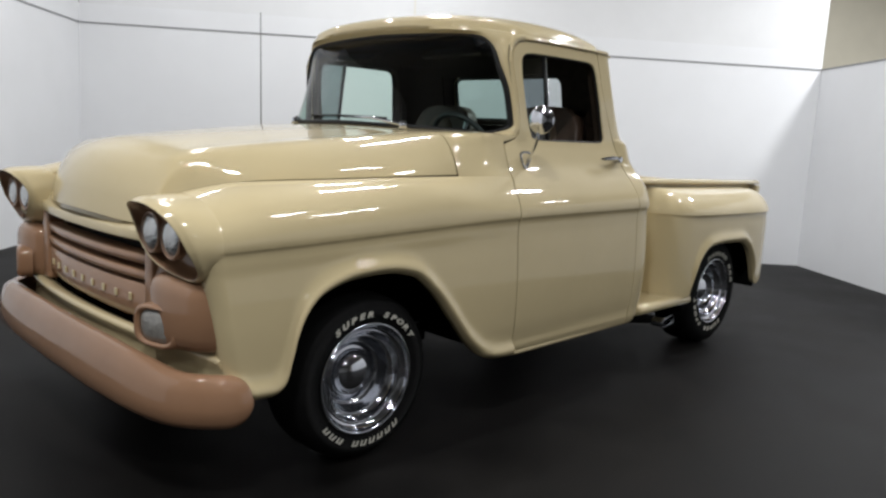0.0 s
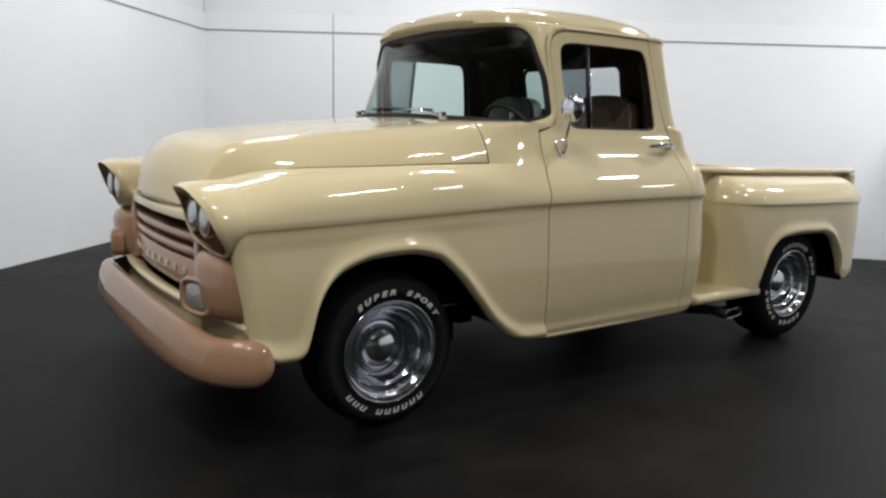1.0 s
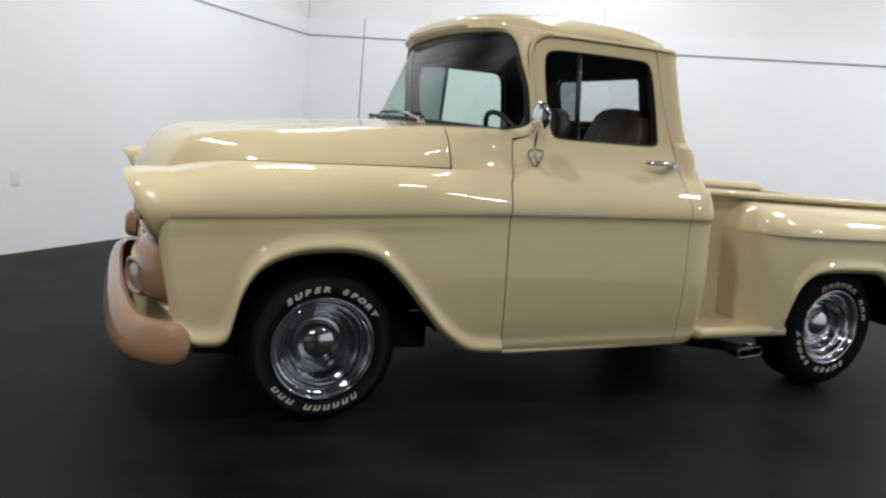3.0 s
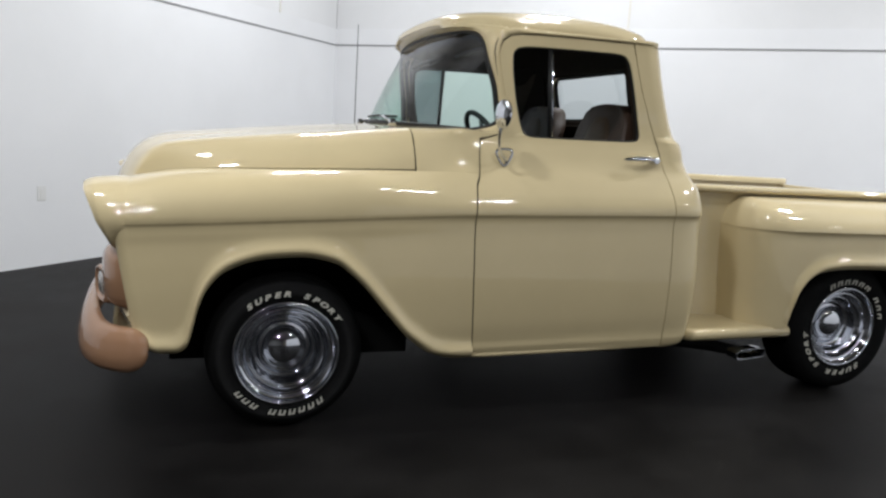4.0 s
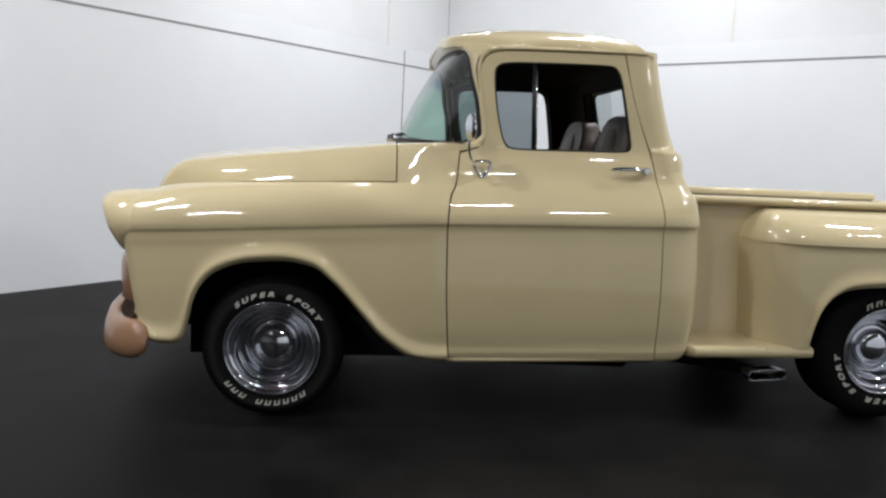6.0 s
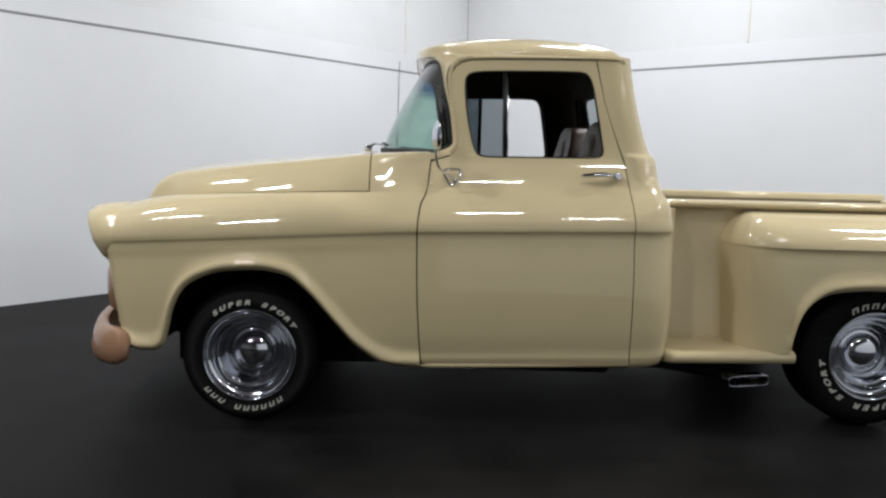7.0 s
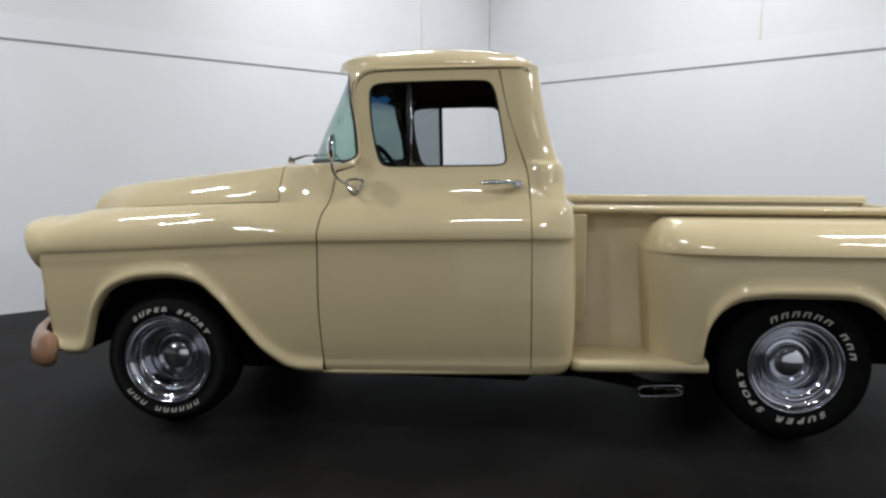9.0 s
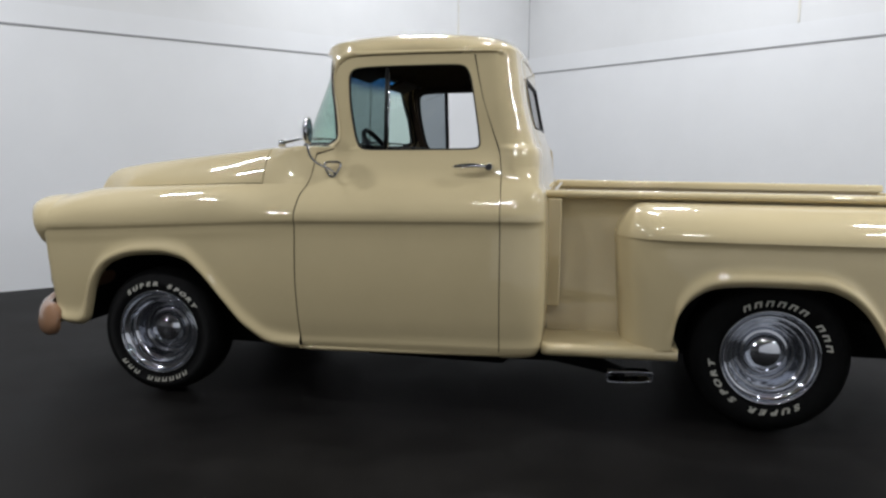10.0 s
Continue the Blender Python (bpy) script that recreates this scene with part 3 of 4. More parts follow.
# sill lip under the doors
for s in (1, -1):
    bend = lambda x: 0.095 * (1 - math.sqrt(max(0, 1 - (max(0, x - 1.712) / 0.17) ** 2)))
    pts = [(x, -s * (side(x, 0.30) - 0.010 - bend(x)), 0.292 + (x - 0.76) * 0.018) for x in lin(0.735, 1.83, 24)]
    pts += [(1.852, -s * (side(1.85, 0.30) - 0.011 - bend(1.852)), 0.3135), (1.868, -s * (side(1.85, 0.31) - 0.014 - bend(1.868)), 0.320), (1.878, -s * (side(1.85, 0.33) - 0.022 - bend(1.876)), 0.336)]
    part("rocker_lip", tube(pts, [0.006, 0.010] + [0.013] * 23 + [0.012, 0.010, 0.006], 10), CREAM, truck)

back_x = pchip([0.29, 0.344, 0.556, 0.93, 1.046, 1.076, 1.10, 1.22, 1.29, 1.49, 1.69], [1.878, 1.900, 1.912, 1.905, 1.893, 1.872, 1.869, 1.858, 1.825, 1.770, 1.737])


def cab_corner(s):
    rows = []
    for z in lin(0.29, 0.36, 6) + lin(0.36, 0.84, 12)[1:] + lin(0.84, 0.885, 4)[1:] + lin(0.885, 0.930, 22)[1:] + lin(0.930, 1.12, 16)[1:] + lin(1.12, 1.30, 26)[1:] + lin(1.30, 1.705, 14)[1:]:
        w, xb = side(1.71, z), back_x(z)
        xg = gap_r(z) + 0.002
        r = 0.06 if z < 1.06 else 0.06 + 0.06 * min(1, (z - 1.06) / 0.1)
        r = min(r, xb - xg - 0.01)
        # below the belt the corner is a long round
        k = min(1, max(0, (1.10 - z) / 0.12))
        rx, ry = r + (min(0.17, xb - xg - 0.008) - r) * k, r + (0.095 - r) * k
        row = [(x, -w, z) for x in lin(xg, xb - rx, 6)]
        row += [(xb - rx + rx * math.sin(a), -(w - ry + ry * math.cos(a)), z) for a in lin(0, math.pi / 2, 16)[1:]]
        row += [(xb + 0.015 * (1 - (y / w) ** 2), -y, z) for y in lin(w - ry, 0.42, 4)[1:]]
        led = 0.018 * min(1, max(0, (1.262 - z) / 0.014)) * min(1, max(0, (z - 1.09) / 0.12))
        n = len(row)
        row = [(p[0] + 0.2 * led * min(1, k / 9), p[1] - led * (min(1, k / 6) if k < 18 else 0.6), p[2]) for k, p in enumerate(row)]
        rows.append(row)
    return rows


for s in (1, -1):
    part("cab_corner", skin(flip(cab_corner(s), s)), CREAM, truck, solid=0.008)
# cab back with its window
for z0, z1 in ((0.29, 1.345), (1.605, 1.685)):
    rows = [[(back_x(z) + 0.015 * (1 - (y / 0.9) ** 2), y, z) for y in lin(-0.425, 0.425, 10)] for z in lin(z0, z1, 20 if z0 < 1 else 3)]
    part("cab_back", skin(rows), CREAM, truck, solid=0.008)


def rrect(hw, hh, r, cz, n=8):
    """A rectangle with round corners."""
    out = []
    for sy, sz, a0 in ((1, 1, 0), (-1, 1, 90), (-1, -1, 180), (1, -1, 270)):
        out += [(sy * (hw - r) + r * math.cos(radians(a0 + 90 * k / n)), cz + sz * (hh - r) + r * math.sin(radians(a0 + 90 * k / n))) for k in range(n + 1)]
    return out


rw = rrect(0.418, 0.124, 0.055, 1.475)
rows = [[(back_x(z) + 0.015 * (1 - (y / 0.9) ** 2), y, z) for y, z in ring(q, (0, 1.475), 96)] for q in (rw, rrect(0.428, 0.132, 0.004, 1.475))]
part("cab_back", skin(rows, wrap=True), CREAM, truck, solid=0.008)
rows = [[(back_x(z) - 0.012 - k, y, z) for y, z in ring(q, (0, 1.475), 96)] for q, k in ((rrect(0.424, 0.130, 0.055, 1.475), 0.0), (rrect(0.430, 0.136, 0.055, 1.475), 0.012), (rrect(0.64, 0.20, 0.05, 1.475), 0.014))]
part("rear_surround", skin(rows, wrap=True), TRIMBR, truck, "dark brown trim round the rear window")
part("rear_gasket", tube([(back_x(z) + 0.015 - 0.008, y, z) for y, z in rw], 0.010, 8, closed=True), GASKET, truck, "black rubber rear window seal")
bm = bmesh.new()
bm.faces.new([bm.verts.new((back_x(z) + 0.004, y, z)) for y, z in rw])
g = part("rear_window", bm, GLASS_REAR, truck, "tinted rear window", smooth=False)
g.visible_shadow = False

# ---- roof ----
def roof_z(x, y):
    xf, xb = roof_ends(y)
    fx = (x - (xf + xb) / 2) / ((xb - xf) / 2)
    fy = abs(y) / 0.768
    r = min(1, (abs(fx) ** (11 if fx < 0 else 7) + fy ** 6) ** (1 / 6))
    r2 = min(1, math.hypot(fx * 0.85, fy * 0.9))
    lip = 0.034 * max(0, -fx) ** 6 * (1 - fy ** 5) * r ** 10
    return 1.690 + lip + 0.088 * max(0, 1 - r ** 8) ** 0.5 + 0.055 * (1 - r2 * r2)


def roof_ends(y):
    a = min(1, abs(y) / 0.768)
    return 0.718 + 0.20 * a ** 4.5, 1.745 - 0.06 * a ** 8


rows = []
for u in lin(-1, 1, 64):
    y = 0.768 * math.sin(u * math.pi / 2)
    xf, xb = roof_ends(y)
    rows.append([(x, y, roof_z(x, y)) for x in ((xf + xb) / 2 - (xb - xf) / 2 * math.cos(v) for v in lin(0, math.pi, 60))])
roof = part("roof", skin(rows), CREAM, truck, "domed cream roof with a visor edge", solid=0.012)
rows = [[(p[0] * 0.90 + 0.118, p[1] * 0.93, p[2] - 0.025) for p in r] for r in rows]
part("headliner", skin(rows), TRIMBR, roof, "dark brown headliner")
# painted rail between the door openings and the roof edge
IN = [(0.879, 1.572), (0.884, 1.608), (0.900, 1.642), (0.936, 1.665), (0.984, 1.675), (1.07, 1.681), (1.30, 1.686), (1.554, 1.688)]
OUT = [(0.872, 1.570), (0.875, 1.610), (0.882, 1.652), (0.900, 1.684), (0.945, 1.697), (1.07, 1.700), (1.30, 1.700), (1.57, 1.700)]
for s in (1, -1):
    rows = [[(x, -s * (side(max(x, 0.9), z) - o), z) for x, z in line] for line, o in ((IN, 0.012), (IN, 0.0), (OUT, -0.001), (OUT, 0.03))]
    part("roof_rail", skin(rows), CREAM, truck)
for s in (1, -1):
    pts = [(0.985, 1.681), (1.02, 1.684), (1.07, 1.686), (1.30, 1.691), (1.55, 1.694), (1.64, 1.693)]
    pts = [(x, -s * (side(max(x, 0.9), z) + 0.004), z) for x, z in pts] + [(1.69, -s * 0.745, 1.691), (1.725, -s * 0.70, 1.690)]
    part("drip_rail", tube(pts, [0.003] + [0.007] * (len(pts) - 1), 8), CREAM, truck)

# ---- windshield, wrapped round to upright side posts ----
def ws(u, v):
    """u from -1 to 1 across, v from 0 to 1 up."""
    a = math.sin(min(1, abs(u)) * math.pi / 2)
    yb, yt = 0.80, 0.735
    y = (yb + (yt - yb) * v) * a
    xb = 0.540 + 0.365 * a ** 3.2
    xt = 0.765 + 0.09 * a ** 2.8
    low = 0.013 * a ** 4
    z = 1.252 - low + 0.012 * (1 - a) + (0.43 + low + 0.012 * (1 - a * a)) * v
    bow = 0.02 * math.sin(math.pi * v) * (1 - a)
    return Vector((xb + (xt - xb) * v - bow, math.copysign(y, u), z))


wl = pchip([0, 0.03, 0.08, 0.14, 0.30, 0.45, 0.58, 0.70, 0.86, 0.95, 0.985, 1.0], [0.71, 0.78, 0.89, 0.985, 1.0, 0.965, 0.90, 0.85, 0.795, 0.72, 0.64, 0.53])
UP = lin(0, 0.2, 10) + lin(0.2, 0.86, 16)[1:] + lin(0.86, 1.0, 16)[1:]


part("dash_top", skin([[(max(p.x, 0.5) + (1.0 - p.x - 0.02) * t + 0.02, p.y * (0.97 - 0.02 * t), 1.256) for p in (ws(u, 0) for u in lin(-0.96, 0.96, 40))] for t in (0, 0.5, 1)]), DASH, truck, solid=0.006)
g = part("windshield", skin([[ws(u * wl(v), v) for u in lin(-1, 1, 60)] for v in UP]), GLASS_GREEN, truck, "wrap-round green-tinted windshield")
g.visible_shadow = False
edge = [ws(u * wl(0), 0.0) for u in lin(-1, 1, 60)] + [ws(wl(v), v) for v in UP[1:]] + [ws(u * wl(1), 1.0) for u in lin(1, -1, 50)[1:]] + [ws(-wl(v), v) for v in UP[-2:0:-1]]
part("windshield_gasket", tube(edge, [float(np.interp(p.z, [1.26, 1.30, 1.52, 1.66], [0.012, 0.017, 0.016, 0.009])) for p in edge], 8, closed=True), GASKET, truck, "black rubber windshield seal")
# painted surround from the glass edge to the door opening and the roof's visor
post_x = pchip([1.2, 1.238, 1.28, 1.32, 1.40, 1.50, 1.57], [0.885, 0.889, 0.915, 0.919, 0.909, 0.890, 0.878])
reach = lambda v: float(np.interp(v, [0.70, 0.80, 0.90, 1.0], [0.0, 1.0, 2.0, 3.0]))
edge_at = lambda y: Vector((roof_ends(y)[0] + 0.003, y, roof_z(roof_ends(y)[0], y) + 0.003))


def opening(v):
    """The outer edge of the surround round the upper corner."""
    t = reach(v)
    a, b, c = Vector((0.874, side(0.9, 1.57), 1.57)), Vector((0.882, side(0.9, 1.63), 1.632)), edge_at(0.764)
    if t < 1:
        return a.lerp(b, t)
    return b.lerp(c, t - 1) if t < 2 else edge_at(0.764 - (t - 2) * 0.144)


for s in (1, -1):
    rows = []
    for v in UP:
        p = ws(wl(v), v)
        o = Vector((post_x(p.z), side(0.9, p.z), p.z)) if v < 0.70 else opening(v)
        rows.append((p, o))
    for u in lin(0.53, 0, 18)[1:]:
        rows.append((ws(u, 1.0), edge_at(0.62 * u / 0.53)))
    out = []
    for p, o in rows:
        n = Vector((-0.75, 0.65 * min(1, p.y / 0.6) ** 3, 0.25)).normalized()
        away = (o - p).normalized()
        mid = (p + o) / 2 + n * 0.010
        pts = [p + away * 0.004 - n * 0.02, p + away * float(np.interp(p.z, [1.5, 1.65], [0.013, 0.006])) + n * 0.008, mid, o, o + Vector((0.03, -0.03, 0.01))]
        out.append([(q.x, -s * q.y, q.z) for q in pts])
    part("windshield_post", skin(out), CREAM, truck)

# wipers
for y0, y1 in ((-0.52, -0.03), (0.38, 0.78)):
    b = Vector((0.49 if y0 < 0 else 0.53, y0, 1.262))
    w = part("wiper_arm", tube([b, b.lerp(ws(y1 / 1.15, 0.06), 0.5) + Vector((-0.015, 0, 0.015)), ws(y1 / 1.15, 0.06) + Vector((-0.015, 0, 0))], [0.008, 0.006, 0.004], 8), CHROME, truck, "chrome wiper arm")
    bm = bmesh.new()
    bmesh.ops.create_cone(bm, cap_ends=True, segments=16, radius1=0.02, radius2=0.014, depth=0.035, matrix=Matrix.Translation(b))
    part("wiper_pivot", bm, CHROME, w)
    part("wiper_blade", tube([ws(u, 0.075) + Vector((-0.012, 0, 0)) for u in lin(y1 / 1.15 - 0.24, y1 / 1.15 + 0.24 if y1 < 0.5 else 0.95, 10)], 0.006, 6), GASKET, w)

# antenna on the far cowl
a = part("antenna", tube([(0.585, 0.80, 1.10), (0.588, 0.825, 1.5), (0.592, 0.85, 1.86)], [0.0035, 0.003, 0.0025], 8), ANTENNA, truck, "thin whip antenna")
bm = bmesh.new()
bmesh.ops.create_cone(bm, cap_ends=True, segments=16, radius1=0.018, radius2=0.008, depth=0.05, matrix=Matrix.Translation((0.585, 0.80, 1.11)))
part("antenna_base", bm, GASKET, a)

def soft3(p, n=3):
    """A closed line with its corners cut round, in space."""
    p = [Vector(q) for q in p]
    for _ in range(n):
        p = [q for i in range(len(p)) for q in (p[i].lerp(p[(i + 1) % len(p)], 0.2), p[i].lerp(p[(i + 1) % len(p)], 0.8))]
    return p


# door mirror on a bent arm
arm = bez([(0.908, -0.887, 1.118), (0.890, -0.915, 1.158), (0.815, -0.985, 1.150), (0.818, -1.010, 1.205), (0.820, -1.014, 1.250), (0.820, -1.016, 1.290)], 14)
mi = part("door_mirror", tube(arm, 0.0065, 8), CHROME, doors[0], "round chrome mirror on a bent arm")
bm = tube(soft3([(0.845, -0.893, 1.172), (0.949, -0.882, 1.175), (0.897, -0.897, 1.086)]), 0.006, 8, closed=True)
part("mirror_foot", bm, CHROME, mi)
prof = [(0.001, -0.022), (0.02, -0.021), (0.040, -0.016), (0.052, -0.008), (0.056, -0.006), (0.060, -0.001), (0.061, 0.006), (0.059, 0.011), (0.054, 0.012)]
bm = lathe(prof, 32)
bmesh.ops.transform(bm, matrix=Matrix.Translation((0.822, -1.02, 1.315)) @ Matrix.Rotation(radians(-83), 4, "Z"), verts=bm.verts)
part("mirror_shell", bm, CHROME, mi, "domed chrome shell")
bm = bmesh.new()
bmesh.ops.create_circle(bm, cap_ends=True, segments=32, radius=0.055, matrix=Matrix.Translation((0.822, -1.02, 1.315)) @ Matrix.Rotation(radians(-83), 4, "Z") @ Matrix.Translation((0, 0.0105, 0)) @ Matrix.Rotation(math.pi / 2, 4, "X"))
part("mirror_face", bm, CHROME, mi, smooth=False)


# ---- head lamps, grille, bumper ----
def lamp_nacelle(s):
    rows = []
    b = ring(soft(LAMP, 1), LAMP_C, 72)
    for sc, dx in ((0.912, -0.001), (0.895, 0.001), (0.87, 0.008), (0.82, 0.028), (0.74, 0.050), (0.60, 0.062), (0.4, 0.066), (0.02, 0.066)):
        rows.append([(lamp_x(q[0], q[1]) * (0.4 + 0.6 * sc) + lamp_x(*LAMP_C) * (0.6 - 0.6 * sc) + dx, -s * (LAMP_C[0] + (q[0] - LAMP_C[0]) * sc), LAMP_C[1] + (q[1] - LAMP_C[1]) * sc) for q in b])
    h = part("head_lamp_bezel", skin(rows, wrap=True), BROWN, truck, "brown oval bezel round twin head lamps")
    for yc, xc in ((0.650, -0.690), (0.804, -0.694)):
        bm = lathe([(0.001, -0.016), (0.028, -0.014), (0.048, -0.008), (0.060, 0.0), (0.062, 0.01)], 32)
        bmesh.ops.transform(bm, matrix=Matrix.Translation((xc, -s * yc, 0.856)) @ Matrix.Rotation(radians(-90), 4, "Z"), verts=bm.verts)
        l = part("head_lamp", bm, LENS, h, "round clear sealed-beam lamp")
        bm = lathe([(0.059, -0.002), (0.063, -0.008), (0.069, -0.003), (0.071, 0.02)], 32)
        bmesh.ops.transform(bm, matrix=Matrix.Translation((xc, -s * yc, 0.856)) @ Matrix.Rotation(radians(-90), 4, "Z"), verts=bm.verts)
        part("lamp_ring", bm, BROWN, l)


def parking_pod(s):
    rows = []
    for i in range(13):
        b = -math.pi / 2 + math.pi * i / 12
        row = []
        for k in range(40):
            a = 2 * math.pi * k / 40
            f = lambda t, e: math.copysign(abs(t) ** e, t)
            row.append((-0.565 + 0.135 * f(math.cos(b), 0.4) * f(math.cos(a), 0.6) + 0.05 * max(0, f(math.sin(a), 0.6)), -s * (0.755 + 0.180 * f(math.cos(b), 0.4) * f(math.sin(a), 0.55)), 0.605 + 0.125 * f(math.sin(b), 0.5)))
        rows.append(row)
    p = part("parking_pod", skin(rows, wrap=True, caps=True), BROWN, truck, "brown parking lamp pod")
    def oblong(prof):
        g = lambda t: math.copysign(abs(t) ** 0.62, t)
        c, n, rows = math.cos(radians(17)), math.sin(radians(17)), []
        for r, dx in prof:
            row = []
            for k in range(40):
                u, v = 1.45 * r * g(math.cos(2 * math.pi * k / 40)), r * g(math.sin(2 * math.pi * k / 40))
                row.append((-0.698 + dx * c + u * n, -s * (0.712 + u * c - dx * n), 0.556 + v))
            rows.append(row)
        return skin(rows, wrap=True)
    l = part("parking_lamp", oblong([(0.001, -0.016), (0.03, -0.014), (0.046, -0.008), (0.054, 0.002)]), PARKL, p, "clear ribbed parking lamp")
    part("parking_ring", oblong([(0.052, -0.004), (0.057, -0.014), (0.064, -0.014), (0.070, -0.006), (0.073, 0.006), (0.074, 0.05)]), BROWN, l)


for s in (1, -1):
    lamp_nacelle(s)
    parking_pod(s)

bowx = lambda y, x0: x0 + 0.06 * (abs(y) / 0.6) ** 2.4
g = part("grille_panel", skin([[(bowx(y, x0), y, z) for y in lin(-0.58, 0.58, 24)] for x0, z in ((-0.66, 0.797), (-0.690, 0.799), (-0.700, 0.806), (-0.702, 0.832), (-0.694, 0.842), (-0.680, 0.846), (-0.660, 0.885))]), CREAM, truck, "cream panel over the grille", solid=0.006)
grille = part("grille_frame", skin([[(bowx(y, -0.675 + dx), y, z) for y in lin(-0.60, 0.60, 24)] for z, dx in ((0.492, 0.060), (0.508, 0.034), (0.526, 0.014), (0.545, 0.002), (0.562, 0), (0.643, 0), (0.648, 0.005), (0.650, 0.03))]), BROWN, truck, "brown slatted grille", solid=0.02)
part("grille_back", skin([[(bowx(y, -0.60), y, z) for y in lin(-0.6, 0.6, 12)] for z in (0.55, 0.83)]), BLACK, grille)
for z, h in ((0.679, 1.35), (0.737, 1.5)):
    part("grille_bar", skin([[(bowx(y, -0.678 + dx), y, z + dz) for y in lin(-0.51, 0.51, 24)] for dx, dz in ((0.06, -0.014 * h), (0.004, -0.013 * h), (-0.003, -0.009 * h), (-0.003, 0.006 * h), (0.008, 0.012 * h), (0.06, 0.014 * h))]), BROWN, grille)
for s in (1, -1):
    bm = bmesh.new()
    box(bm, -0.650, -0.58, 0.530 * s - 0.035, 0.530 * s + 0.035, 0.500, 0.806, 0.015, 3)
    part("grille_cheek", bm, BROWN, grille)
    rows = [[(-0.640 + 0.085 * ((y - 0.5) / 0.42) ** 2 + dx, s * y, z) for y in lin(0.50, 0.92, 14)] for z, dx in ((0.49, 0.03), (0.52, 0.006), (0.60, 0.0), (0.70, 0.0), (0.79, 0.02))]
    part("grille_wing", skin(rows), BROWN, grille)
# raised badge shapes on the lower bar
for k in range(9):
    y = 0.40 - 0.10 * k
    bm = bmesh.new()
    box(bm, -0.003, 0.003, -0.010, 0.010, -0.0135, 0.0135, 0.002, 1)
    o = part("badge_block", bm, CREAM, grille, smooth=False)
    o.matrix_basis = Matrix.Translation((bowx(y, -0.679), y, 0.592))
# apron between grille and bumper
rows = [[(x0 + 0.045 * (abs(y) / 0.6) ** 2.2, y, z - 0.012 * (abs(y) / 0.8) ** 3) for y in lin(-0.925, 0.925, 30)] for x0, z in ((-0.640, 0.482), (-0.668, 0.496), (-0.690, 0.502), (-0.704, 0.500), (-0.711, 0.491), (-0.709, 0.480), (-0.698, 0.462), (-0.694, 0.43), (-0.700, 0.39), (-0.715, 0.34))]
part("front_apron", skin(rows), CREAM, truck, "cream apron behind the bumper", solid=0.01)

# bumper plan by the way along it from the middle, and its rolled section
BP = [(-0.800, 0), (-0.797, 0.3), (-0.780, 0.6), (-0.748, 0.78), (-0.692, 0.90), (-0.624, 0.966), (-0.565, 0.996), (-0.518, 1.006)]
bs = [0]
for p, q in zip(BP, BP[1:]):
    bs.append(bs[-1] + math.hypot(q[0] - p[0], q[1] - p[1]))
bx, bw = pchip(bs, [p[0] for p in BP]), pchip(bs, [p[1] for p in BP])
BSEC = [(0.022, 0.082), (0.006, 0.088), (-0.010, 0.085), (-0.026, 0.070), (-0.036, 0.03), (-0.038, -0.025), (-0.031, -0.072), (-0.014, -0.096), (0.0, -0.101), (0.018, -0.102)]
rows = []
along = lin(0, bs[-1] - 0.10, 24) + [bs[-1] - 0.10 + 0.10 * math.sin(math.pi / 2 * t) for t in lin(0, 1, 15)[1:]]
for u in [-a for a in along[::-1]] + along[1:]:
    a, sg = abs(u), (1 if u >= 0 else -1)
    tx, ty = bx(min(a + 0.01, bs[-1])) - bx(a - 0.01 if a > 0.01 else 0), bw(min(a + 0.01, bs[-1])) - bw(max(a - 0.01, 0))
    tl = math.hypot(tx, ty)
    nx, ny = -ty / tl, tx / tl
    e = max(0, (a - bs[-1] + 0.10) / 0.10)
    sh = max(0.03, (1 - min(1, e) ** 2.4) ** (1 / 2.4))
    mid = max(0, 1 - (a / 0.87) ** 4)
    row = []
    for dx, dz in BSEC:
        back = dx * (0.35 + 0.65 * sh) + 0.03 * (0.085 + dz) / 0.17 * (1 - 0.4 * min(1, a / bs[-1]) ** 4)
        row.append((bx(a) - nx * back, sg * (bw(a) - ny * back), 0.362 + 0.016 * mid + dz * sh * (0.88 + (0.30 * mid if dz > 0 else 0.04 * mid))))
    rows.append(row)
fb = part("front_bumper", skin(rows), BROWN, truck, "glossy brown wrap-round front bumper", solid=0.006)
for y in (-0.49, 0.43):
    bm = bmesh.new()
    bmesh.ops.create_uvsphere(bm, u_segments=16, v_segments=8, radius=0.007, matrix=Matrix.Translation((bx(abs(y)) - 0.013, y, 0.375)))
    part("bumper_bolt", bm, BROWN, fb)


# ---- wheels ----
def letters(text, mid, spread):
    """Raised letters round a tyre, middle at the angle mid (degrees, 90 is up)."""
    out = []
    for k, ch in enumerate(text):
        if ch == " ":
            continue
        out.append((ch, mid - (k - (len(text) - 1) / 2) * spread))
    return out


